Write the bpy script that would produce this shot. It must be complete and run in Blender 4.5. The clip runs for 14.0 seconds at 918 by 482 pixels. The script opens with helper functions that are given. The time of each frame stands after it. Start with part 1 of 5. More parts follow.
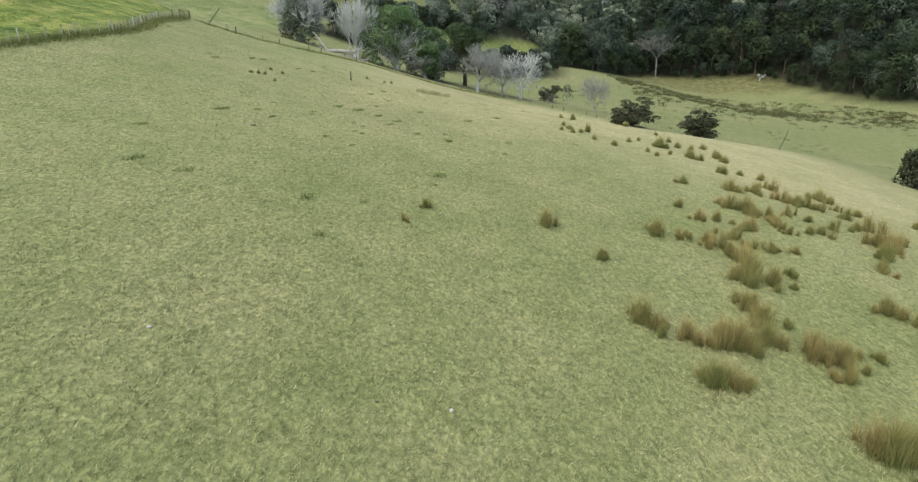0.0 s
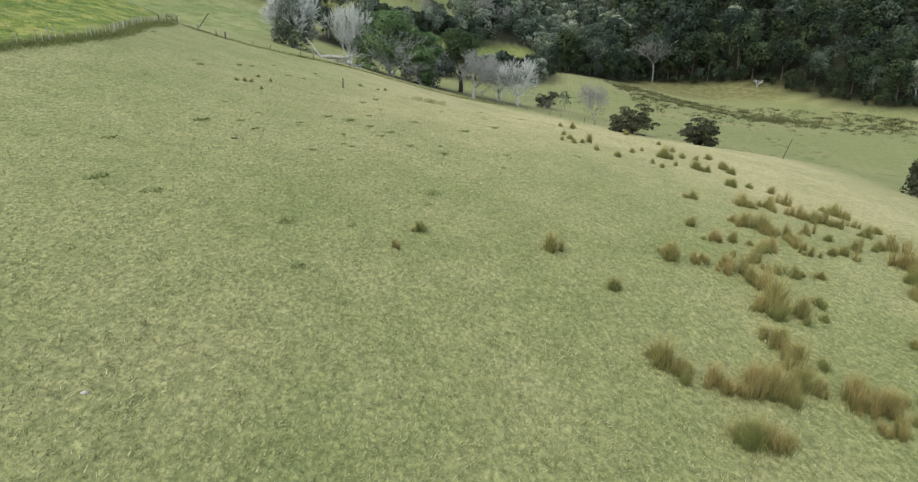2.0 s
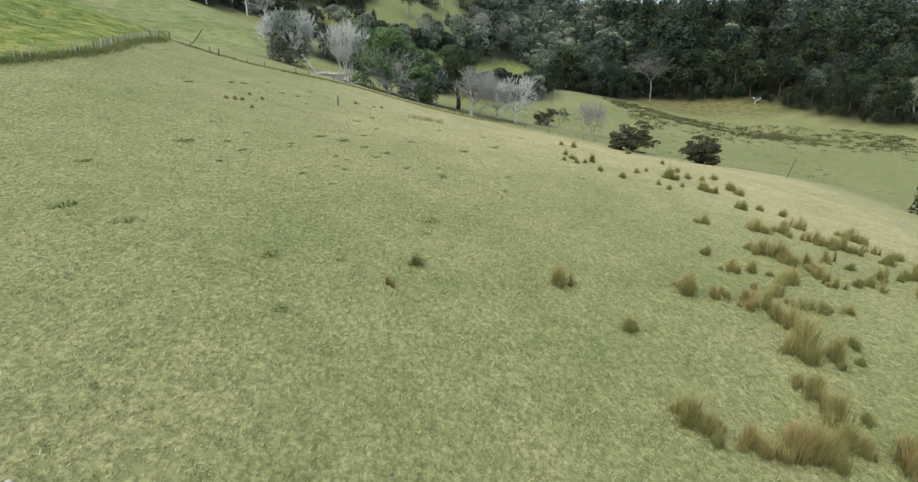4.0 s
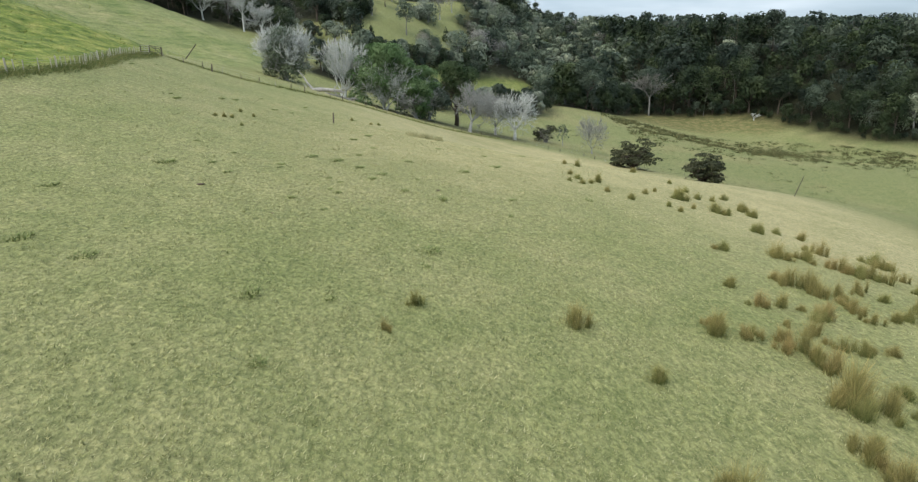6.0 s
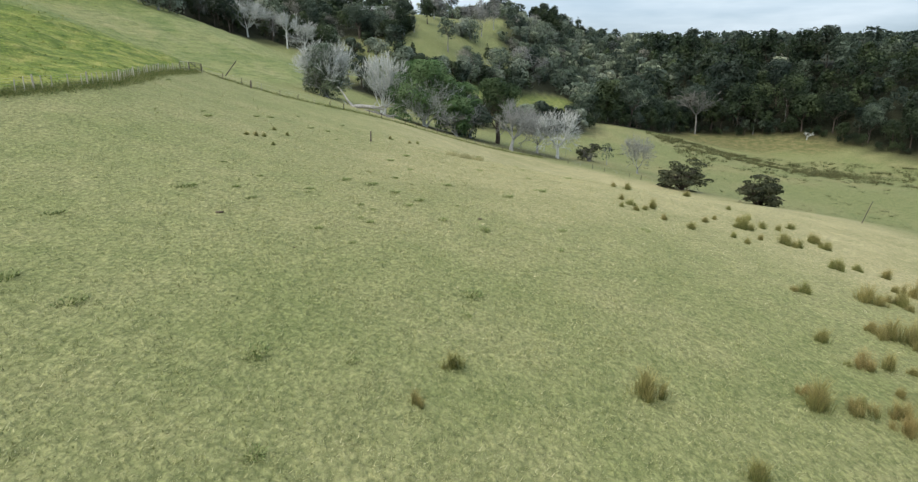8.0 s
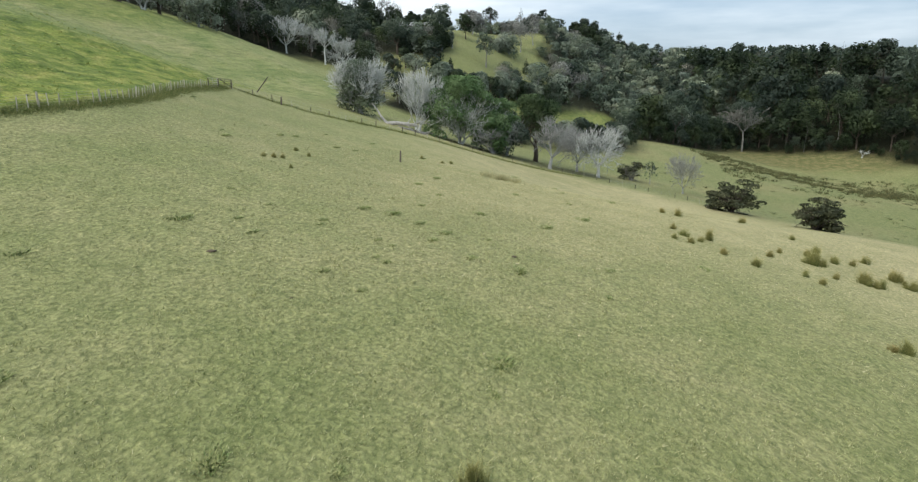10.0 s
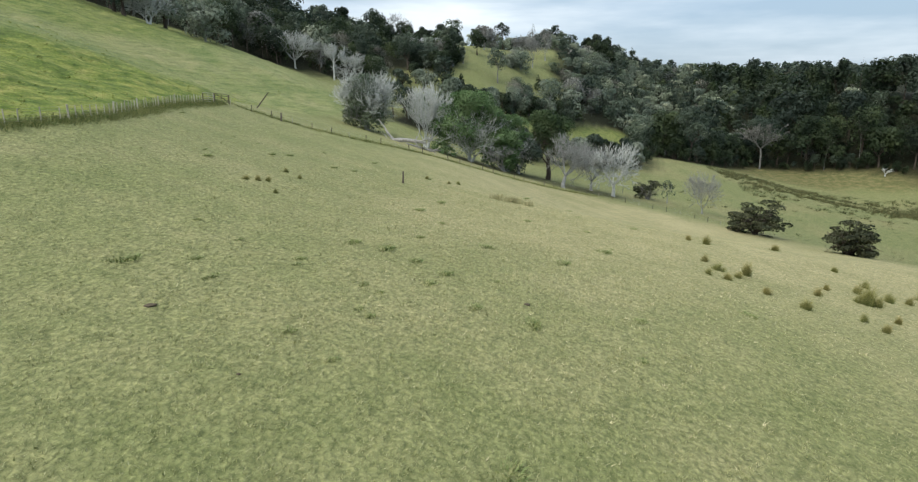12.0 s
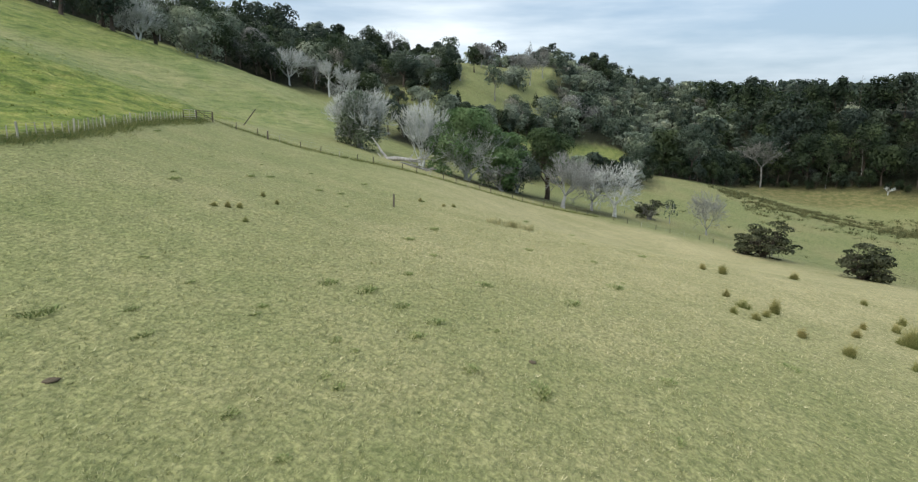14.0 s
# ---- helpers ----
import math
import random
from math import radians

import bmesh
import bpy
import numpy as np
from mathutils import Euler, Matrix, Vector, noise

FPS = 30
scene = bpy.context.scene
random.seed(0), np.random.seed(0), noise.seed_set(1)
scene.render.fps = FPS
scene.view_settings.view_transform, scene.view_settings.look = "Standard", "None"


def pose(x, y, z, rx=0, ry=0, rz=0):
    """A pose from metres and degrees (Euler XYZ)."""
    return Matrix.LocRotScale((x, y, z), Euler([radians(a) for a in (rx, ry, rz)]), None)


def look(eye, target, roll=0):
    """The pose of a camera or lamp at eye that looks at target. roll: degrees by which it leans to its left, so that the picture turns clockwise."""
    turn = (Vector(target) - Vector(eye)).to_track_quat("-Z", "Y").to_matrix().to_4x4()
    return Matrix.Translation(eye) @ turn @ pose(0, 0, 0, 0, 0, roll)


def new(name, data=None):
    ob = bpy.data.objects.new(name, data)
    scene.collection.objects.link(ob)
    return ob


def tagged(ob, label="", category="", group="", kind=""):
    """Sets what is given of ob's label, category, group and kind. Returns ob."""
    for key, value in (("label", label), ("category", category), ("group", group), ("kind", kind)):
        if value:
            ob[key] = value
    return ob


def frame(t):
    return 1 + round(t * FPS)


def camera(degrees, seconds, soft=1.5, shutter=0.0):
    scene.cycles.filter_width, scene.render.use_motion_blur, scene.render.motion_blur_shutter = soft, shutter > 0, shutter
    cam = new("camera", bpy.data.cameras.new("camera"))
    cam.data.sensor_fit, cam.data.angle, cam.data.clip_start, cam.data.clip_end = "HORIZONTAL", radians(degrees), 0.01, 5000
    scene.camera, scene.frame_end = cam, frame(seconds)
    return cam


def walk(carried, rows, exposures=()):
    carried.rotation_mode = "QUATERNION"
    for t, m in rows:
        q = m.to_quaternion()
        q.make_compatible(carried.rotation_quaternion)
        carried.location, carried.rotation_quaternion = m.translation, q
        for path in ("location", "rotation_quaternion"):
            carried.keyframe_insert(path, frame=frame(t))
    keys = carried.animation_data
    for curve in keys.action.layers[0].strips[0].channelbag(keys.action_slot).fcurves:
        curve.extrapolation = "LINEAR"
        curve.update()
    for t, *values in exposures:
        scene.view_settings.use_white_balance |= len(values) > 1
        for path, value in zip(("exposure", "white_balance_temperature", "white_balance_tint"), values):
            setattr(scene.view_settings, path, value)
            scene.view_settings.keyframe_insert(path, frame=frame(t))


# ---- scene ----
cam = camera(71.82, 14.0, 1.2)
PATH = [
    (0.0, look((-0.000, 0.001, 9.002), (-0.000, 18.843, 2.297), -0.22)),
    (0.5, look((-0.018, 0.706, 9.028), (0.017, 19.544, 2.310), -0.20)),
    (1.0, look((-0.030, 1.403, 9.033), (0.032, 20.238, 2.306), -0.20)),
    (1.5, look((-0.033, 2.084, 9.024), (0.066, 20.936, 2.345), -0.17)),
    (2.0, look((-0.024, 2.737, 8.996), (0.108, 21.629, 2.434), -0.15)),
    (2.5, look((-0.039, 3.361, 8.982), (0.118, 22.293, 2.534), -0.14)),
    (3.0, look((-0.063, 3.923, 8.970), (0.119, 22.895, 2.641), -0.11)),
    (5.5, look((-0.259, 6.970, 8.902), (0.036, 26.118, 3.135), 0.01)),
    (6.0, look((-0.345, 7.722, 8.873), (-0.029, 26.905, 3.223), 0.03)),
    (6.5, look((-0.465, 8.556, 8.877), (-0.367, 27.775, 3.344), 0.00)),
    (7.0, look((-0.511, 9.394, 8.867), (-0.780, 28.644, 3.447), 0.04)),
    (7.5, look((-0.569, 10.332, 8.849), (-0.821, 29.614, 3.544), 0.05)),
    (8.0, look((-0.595, 11.345, 8.834), (-1.470, 30.644, 3.659), 0.06)),
    (10.5, look((-0.552, 17.010, 8.912), (-2.723, 36.348, 4.296), 0.06)),
    (11.0, look((-0.598, 18.224, 8.895), (-2.959, 37.568, 4.398), 0.11)),
    (11.5, look((-0.656, 19.471, 8.900), (-3.054, 38.837, 4.519), 0.09)),
    (12.0, look((-0.726, 20.736, 8.914), (-3.117, 40.128, 4.643), 0.10)),
    (12.5, look((-0.817, 21.995, 8.946), (-3.192, 41.412, 4.783), 0.13)),
    (13.0, look((-0.904, 23.165, 8.966), (-3.264, 42.610, 4.929), 0.13)),
    (13.5, look((-0.985, 24.160, 8.959), (-3.327, 43.635, 5.053), 0.16)),
    (14.0, look((-1.073, 24.976, 8.945), (-3.391, 44.483, 5.190), 0.18)),
]
walk(cam, PATH, [(0.0, 0.32), (3.0, 0.31), (7.5, 0.26), (11.0, 0.17), (14.0, 0.16)])

# ---- world, sun ----
SUN_EL, SUN_AZ = 48.0, 215.0


def build_world():
    w = bpy.data.worlds.new("overcast_sky")
    scene.world = w
    w.use_nodes = True
    nt = w.node_tree
    n, l = nt.nodes, nt.links
    n.clear()
    out = n.new("ShaderNodeOutputWorld")
    bg = n.new("ShaderNodeBackground")
    bg.inputs["Strength"].default_value = 0.116
    sky = n.new("ShaderNodeTexSky")
    sky.sky_type = "NISHITA"
    sky.sun_disc = False
    sky.sun_elevation = radians(SUN_EL)
    sky.sun_rotation = radians(SUN_AZ)
    sky.air_density, sky.dust_density, sky.ozone_density = 1.0, 2.0, 1.0
    co = n.new("ShaderNodeTexCoord")
    mp = n.new("ShaderNodeMapping")
    mp.inputs["Scale"].default_value = (1.2, 1.2, 7.0)
    nz = n.new("ShaderNodeTexNoise")
    nz.inputs["Scale"].default_value = 1.6
    nz.inputs["Detail"].default_value = 6.0
    nz.inputs["Roughness"].default_value = 0.52
    rp = n.new("ShaderNodeValToRGB")
    rp.color_ramp.elements[0].position, rp.color_ramp.elements[0].color = 0.36, (0.45, 0.45, 0.45, 1)
    rp.color_ramp.elements[1].position, rp.color_ramp.elements[1].color = 0.66, (0.95, 0.95, 0.95, 1)
    tint = n.new("ShaderNodeValToRGB")
    tint.color_ramp.elements[0].position, tint.color_ramp.elements[0].color = 0.4, (3.7, 4.9, 6.3, 1)
    tint.color_ramp.elements[1].position, tint.color_ramp.elements[1].color = 0.62, (7.9, 8.6, 9.1, 1)
    mx = n.new("ShaderNodeMixRGB")
    l.new(co.outputs["Generated"], mp.inputs["Vector"])
    l.new(mp.outputs["Vector"], nz.inputs["Vector"])
    # the cloud thins towards the east
    xyz, east = n.new("ShaderNodeSeparateXYZ"), n.new("ShaderNodeMath")
    east.operation = "MULTIPLY_ADD"
    east.inputs[1].default_value = -0.2
    l.new(co.outputs["Generated"], xyz.inputs["Vector"])
    l.new(xyz.outputs["X"], east.inputs[0])
    l.new(nz.outputs["Fac"], east.inputs[2])
    l.new(east.outputs["Value"], rp.inputs["Fac"])
    l.new(east.outputs["Value"], tint.inputs["Fac"])
    l.new(rp.outputs["Color"], mx.inputs["Fac"])
    l.new(sky.outputs["Color"], mx.inputs[1])
    l.new(tint.outputs["Color"], mx.inputs[2])
    # an overcast sky is brightest overhead
    rise, gain = n.new("ShaderNodeValToRGB"), n.new("ShaderNodeMixRGB")
    rise.color_ramp.elements[0].position, rise.color_ramp.elements[0].color = 0.0, (0.79, 0.83, 0.88, 1)
    rise.color_ramp.elements[1].position, rise.color_ramp.elements[1].color = 1.0, (2.55, 2.3, 1.95, 1)
    gain.blend_type = "MULTIPLY"
    gain.inputs[0].default_value = 1.0
    l.new(xyz.outputs["Z"], rise.inputs["Fac"])
    l.new(mx.outputs["Color"], gain.inputs[1])
    l.new(rise.outputs["Color"], gain.inputs[2])
    l.new(gain.outputs["Color"], bg.inputs["Color"])
    l.new(bg.outputs["Background"], out.inputs["Surface"])


build_world()
sun = new("sun", bpy.data.lights.new("sun", "SUN"))
sun.data.energy, sun.data.angle, sun.data.color = 1.5, radians(20), (1.0, 0.95, 0.87)
sun.rotation_euler = (radians(90 - SUN_EL), 0, radians(180 - SUN_AZ))


# ---- materials ----
class Mat:
    """A node material being put together."""

    def __init__(self, name, rough=0.8, spec=0.3):
        self.m = bpy.data.materials.new(name)
        self.m.use_nodes = True
        self.n, self.l = self.m.node_tree.nodes, self.m.node_tree.links
        self.b = self.n["Principled BSDF"]
        self.b.inputs["Roughness"].default_value = rough
        self.b.inputs["Specular IOR Level"].default_value = spec

    def noise(self, scale, detail=3.0, rough=0.55, stretch=None):
        g = self.n.new("ShaderNodeNewGeometry").outputs["Position"]
        if stretch:
            mp = self.n.new("ShaderNodeMapping")
            mp.inputs["Scale"].default_value = stretch
            self.l.new(g, mp.inputs["Vector"])
            g = mp.outputs["Vector"]
        t = self.n.new("ShaderNodeTexNoise")
        t.inputs["Scale"].default_value, t.inputs["Detail"].default_value = scale, detail
        t.inputs["Roughness"].default_value = rough
        self.l.new(g, t.inputs["Vector"])
        return t.outputs["Fac"]

    def tufts(self, scale, stray):
        """Distance from the middle of rounded uneven tufts."""
        g = self.n.new("ShaderNodeNewGeometry").outputs["Position"]
        w, mx, t = self.n.new("ShaderNodeTexNoise"), self.n.new("ShaderNodeVectorMath"), self.n.new("ShaderNodeTexVoronoi")
        w.inputs["Scale"].default_value, w.inputs["Detail"].default_value = scale * 1.4, 2.0
        mx.operation = "MULTIPLY_ADD"
        mx.inputs[1].default_value = (stray, stray, 0)
        self.l.new(g, w.inputs["Vector"])
        self.l.new(w.outputs["Color"], mx.inputs[0])
        self.l.new(g, mx.inputs[2])
        t.feature = "SMOOTH_F1"
        t.inputs["Scale"].default_value, t.inputs["Smoothness"].default_value = scale, 0.35
        self.l.new(mx.outputs["Vector"], t.inputs["Vector"])
        return t.outputs["Distance"]

    def ramp(self, fac, *stops):
        r = self.n.new("ShaderNodeValToRGB").color_ramp
        node = self.n[-1]
        while len(r.elements) < len(stops):
            r.elements.new(0.5)
        for e, (p, c) in zip(r.elements, stops):
            e.position, e.color = p, (*c, 1)
        self.l.new(fac, node.inputs["Fac"])
        return node.outputs["Color"]

    def mix(self, fac, a, b, mode="MIX"):
        x = self.n.new("ShaderNodeMixRGB")
        x.blend_type = mode
        for sock, v in ((x.inputs[0], fac), (x.inputs[1], a), (x.inputs[2], b)):
            if isinstance(v, (int, float)):
                sock.default_value = v
            elif isinstance(v, tuple):
                sock.default_value = (*v, 1)
            else:
                self.l.new(v, sock)
        return x.outputs["Color"]

    def math(self, op, a, b=0.0):
        x = self.n.new("ShaderNodeMath")
        x.operation = op
        for sock, v in zip(x.inputs, (a, b)):
            if isinstance(v, (int, float)):
                sock.default_value = v
            else:
                self.l.new(v, sock)
        return x.outputs[0]

    def attr(self, name):
        a = self.n.new("ShaderNodeAttribute")
        a.attribute_name = name
        return a.outputs["Fac"]

    def island(self):
        return self.n.new("ShaderNodeNewGeometry").outputs["Random Per Island"]

    def thing_random(self):
        return self.n.new("ShaderNodeObjectInfo").outputs["Random"]

    def bump(self, height, strength, distance):
        b = self.n.new("ShaderNodeBump")
        b.inputs["Strength"].default_value, b.inputs["Distance"].default_value = strength, distance
        self.l.new(height, b.inputs["Height"])
        self.l.new(b.outputs["Normal"], self.b.inputs["Normal"])

    def done(self, colour):
        self.l.new(colour, self.b.inputs["Base Color"])
        return self.m


def ground_material():
    m = Mat("pasture", 0.9, 0.15)
    fine = m.noise(9.0, 6.0, 0.72, (1.0, 0.5, 1.0))
    tuft = m.noise(2.3, 4.0, 0.6)
    clump = m.noise(5.5, 3.0, 0.6, (1.0, 0.55, 1.0))
    mound = m.noise(0.55, 4.0, 0.6)
    patch = m.noise(0.16, 4.0, 0.55)
    broad = m.noise(0.045, 3.0, 0.5)
    base = m.ramp(patch, (0.32, (0.184, 0.203, 0.088)), (0.5, (0.212, 0.223, 0.104)), (0.68, (0.244, 0.242, 0.123)))
    streak = m.noise(0.55, 4.0, 0.6, (1.0, 0.4, 1.0))
    lush = m.ramp(streak, (0.34, (0.100, 0.138, 0.034)), (0.47, (0.160, 0.200, 0.050)), (0.6, (0.205, 0.230, 0.064)), (0.72, (0.25, 0.25, 0.092)))
    terrace = m.noise(0.5, 6.0, 0.68, (0.8, 0.8, 3.0))
    lush = m.mix(0.85, lush, m.ramp(terrace, (0.34, (0.5, 0.62, 0.5)), (0.47, (0.95, 1.0, 0.9)), (0.62, (1.3, 1.16, 1.3))), "MULTIPLY")
    # sheep tracks along the contours of the steep hill
    track = m.noise(0.42, 5.0, 0.62, (0.55, 0.55, 4.2))
    swathe = m.noise(0.09, 3.0, 0.5, (0.7, 0.7, 2.5))
    dry = m.ramp(patch, (0.3, (0.31, 0.288, 0.16)), (0.7, (0.395, 0.35, 0.21)))
    meadow = m.ramp(tuft, (0.3, (0.150, 0.174, 0.076)), (0.7, (0.208, 0.216, 0.104)))
    meadow = m.mix(m.math("MULTIPLY", m.ramp(m.noise(0.07, 4.0, 0.6), (0.46, (0, 0, 0)), (0.64, (1, 1, 1))), 0.55), meadow, (0.255, 0.232, 0.125))
    scrub = m.ramp(m.noise(0.5, 4.0), (0.4, (0.10, 0.105, 0.042)), (0.62, (0.20, 0.17, 0.085)))
    # leaf litter, also the colour of bare earth and painted shade under trees
    litter_shade = m.ramp(tuft, (0.3, (0.012, 0.016, 0.009)), (0.7, (0.032, 0.033, 0.018)))
    col = m.mix(m.math("MULTIPLY", m.attr("dry"), m.math("ADD", m.math("MULTIPLY", broad, 0.8), 0.5)), base, dry)
    sward = m.ramp(swathe, (0.36, (0.160, 0.200, 0.082)), (0.5, (0.208, 0.234, 0.104)), (0.66, (0.262, 0.266, 0.136)))
    col = m.mix(m.math("MULTIPLY", m.attr("hill"), 0.8), col, sward)
    # dark tussocks where the hill is greenest
    dab = m.ramp(m.noise(0.55, 3.0, 0.55, (0.75, 0.75, 1.8)), (0.54, (1.0, 1.0, 1.0)), (0.62, (0.55, 0.66, 0.5)))
    lush = m.mix(0.9, lush, dab, "MULTIPLY")
    col = m.mix(m.attr("lush"), col, lush)
    col = m.mix(m.attr("hill"), col, m.mix(0.7, col, m.ramp(track, (0.34, (0.56, 0.66, 0.56)), (0.46, (0.94, 0.97, 0.92)), (0.62, (1.28, 1.17, 1.25))), "MULTIPLY"))
    col = m.mix(m.attr("meadow"), col, meadow)
    col = m.mix(m.attr("scrub"), col, scrub)
    col = m.mix(m.attr("litter_shade"), col, litter_shade)
    col = m.mix(0.7, col, m.ramp(fine, (0.3, (0.48, 0.5, 0.47)), (0.7, (1.46, 1.43, 1.4))), "MULTIPLY")
    col = m.mix(0.55, col, m.ramp(tuft, (0.3, (0.68, 0.72, 0.66)), (0.7, (1.25, 1.22, 1.2))), "MULTIPLY")
    col = m.mix(0.4, col, m.ramp(clump, (0.36, (0.56, 0.60, 0.54)), (0.5, (1.0, 1.0, 1.0)), (0.66, (1.34, 1.32, 1.3))), "MULTIPLY")
    col = m.mix(0.35, col, m.ramp(mound, (0.35, (0.76, 0.83, 0.74)), (0.5, (1.0, 1.0, 1.0)), (0.65, (1.16, 1.12, 1.14))), "MULTIPLY")
    # shade in the gaps between tufts is painted as darker colour
    knot = m.tufts(6.2, 0.2)
    col = m.mix(0.6, col, m.ramp(knot, (0.1, (1.18, 1.19, 1.18)), (0.42, (1.07, 1.07, 1.06)), (0.66, (0.68, 0.73, 0.66))), "MULTIPLY")
    m.bump(m.math("SUBTRACT", m.math("ADD", fine, tuft), m.math("MULTIPLY", knot, 1.3)), 0.6, 0.09)
    return m.done(col)


def leaf_material(name, dark, mid, light, scale=0.11):
    m = Mat(name, 0.6, 0.25)
    clump = m.noise(scale, 2.0, 0.5)
    c = m.ramp(clump, (0.36, dark), (0.5, mid), (0.66, light))
    c = m.mix(0.5, c, m.ramp(m.island(), (0.0, (0.86, 0.87, 0.86)), (1.0, (1.14, 1.13, 1.12))), "MULTIPLY")
    tone = m.math("FRACT", m.math("ADD", m.attr("tone"), m.thing_random()))
    c = m.mix(m.attr("wild"), c, m.mix(1.0, c, m.ramp(tone, (0.0, (0.5, 0.56, 0.58)), (0.45, (0.95, 0.97, 0.95)), (0.75, (1.25, 1.2, 1.1)), (1.0, (1.5, 1.42, 1.32))), "MULTIPLY"))
    t = m.n.new("ShaderNodeBsdfTranslucent")
    x = m.n.new("ShaderNodeMixShader")
    x.inputs[0].default_value = 0.35
    m.l.new(c, t.inputs["Color"])
    m.l.new(m.b.outputs[0], x.inputs[1])
    m.l.new(t.outputs[0], x.inputs[2])
    m.l.new(x.outputs[0], m.n["Material Output"].inputs["Surface"])
    return m.done(c)


def wood_material(name, dark, light, rough=0.85):
    m = Mat(name, rough, 0.2)
    g = m.noise(3.0, 5.0, 0.65, (1, 1, 0.25))
    m.bump(g, 0.5, 0.03)
    return m.done(m.ramp(g, (0.3, dark), (0.7, light)))


def blade_material(name, low, mid, high):
    m = Mat(name, 0.75, 0.2)
    c = m.ramp(m.island(), (0.0, low), (0.5, mid), (1.0, high))
    c = m.mix(0.3, c, m.ramp(m.noise(0.16, 4.0), (0.32, (0.7, 0.75, 0.7)), (0.68, (1.3, 1.22, 1.25))), "MULTIPLY")
    c = m.mix(0.5, c, m.ramp(m.noise(5.5, 3.0, 0.6), (0.36, (0.42, 0.52, 0.47)), (0.5, (1.0, 1.0, 1.0)), (0.66, (1.45, 1.36, 1.3))), "MULTIPLY")
    return m.done(c)


def stem_material(name, root, mid, tip):
    m = Mat(name, 0.8, 0.15)
    c = m.ramp(m.attr("tip"), (0.0, root), (0.5, mid), (1.0, tip))
    c = m.mix(0.6, c, m.ramp(m.island(), (0.0, (0.55, 0.62, 0.6)), (1.0, (1.4, 1.32, 1.25))), "MULTIPLY")
    c = m.mix(0.5, c, m.ramp(m.thing_random(), (0.0, (0.75, 0.95, 0.8)), (1.0, (1.2, 1.05, 1.05))), "MULTIPLY")
    return m.done(c)


M_GROUND = ground_material()
M_GRASS = blade_material("grass_blades", (0.185, 0.212, 0.084), (0.278, 0.292, 0.134), (0.43, 0.42, 0.25))
M_RUSH = stem_material("rush_stems", (0.092, 0.106, 0.036), (0.242, 0.214, 0.088), (0.420, 0.330, 0.160))
M_RUSH_GREEN = stem_material("rush_stems_green", (0.092, 0.115, 0.040), (0.205, 0.208, 0.078), (0.380, 0.325, 0.150))
M_STRAW = blade_material("straw_grass_blades", (0.250, 0.255, 0.122), (0.355, 0.345, 0.185), (0.54, 0.50, 0.32))
M_HILL = blade_material("hill_grass_blades", (0.180, 0.228, 0.054), (0.240, 0.270, 0.072), (0.336, 0.336, 0.120))
M_RANK = blade_material("rank_grass_blades", (0.084, 0.124, 0.038), (0.156, 0.188, 0.062), (0.293, 0.276, 0.120))
M_WEED = blade_material("weed_leaves", (0.137, 0.185, 0.068), (0.195, 0.240, 0.094), (0.293, 0.312, 0.143))
M_SEDGE = blade_material("sedge_leaves", (0.045, 0.06, 0.024), (0.08, 0.09, 0.036), (0.15, 0.135, 0.06))
M_LEAF_WOOD = leaf_material("native_bush_leaves", (0.028, 0.046, 0.034), (0.058, 0.084, 0.062), (0.112, 0.143, 0.105), 0.075)
M_LEAF_DARK = leaf_material("dark_leaves", (0.016, 0.030, 0.016), (0.030, 0.049, 0.023), (0.060, 0.085, 0.040), 0.15)
M_LEAF_GREEN = leaf_material("green_leaves", (0.062, 0.120, 0.045), (0.105, 0.180, 0.070), (0.170, 0.250, 0.115), 0.25)
M_LEAF_SHRUB = leaf_material("dull_green_leaves", (0.070, 0.098, 0.058), (0.110, 0.142, 0.086), (0.170, 0.200, 0.135), 0.25)
M_LEAF_BUSH = leaf_material("olive_dark_leaves", (0.032, 0.041, 0.021), (0.054, 0.064, 0.032), (0.095, 0.103, 0.056), 0.3)
M_LEAF_DOME = leaf_material("deep_green_leaves", (0.040, 0.070, 0.029), (0.068, 0.108, 0.044), (0.112, 0.158, 0.070), 0.25)
M_LEAF_GREY = leaf_material("grey_green_leaves", (0.115, 0.151, 0.108), (0.189, 0.232, 0.176), (0.290, 0.328, 0.265), 0.1)
M_TWIGS = leaf_material("bare_twigs", (0.150, 0.156, 0.144), (0.250, 0.256, 0.244), (0.375, 0.381, 0.362), 0.1)
M_BARK_PALE = wood_material("lichened_bark", (0.265, 0.285, 0.272), (0.475, 0.50, 0.48))
M_BARK_GREY = wood_material("grey_bark", (0.148, 0.156, 0.15), (0.295, 0.305, 0.295))
M_BARK_DARK = wood_material("dark_bark", (0.035, 0.028, 0.022), (0.09, 0.075, 0.06))
M_LOG = wood_material("bleached_log_wood", (0.17, 0.165, 0.155), (0.38, 0.375, 0.36))
M_BARK_DULL = wood_material("dull_bark", (0.085, 0.085, 0.075), (0.2, 0.2, 0.185))
M_POST = wood_material("weathered_post_wood", (0.24, 0.23, 0.185), (0.46, 0.44, 0.375))
M_POST_DARK = wood_material("dark_post_wood", (0.05, 0.042, 0.035), (0.13, 0.11, 0.09))


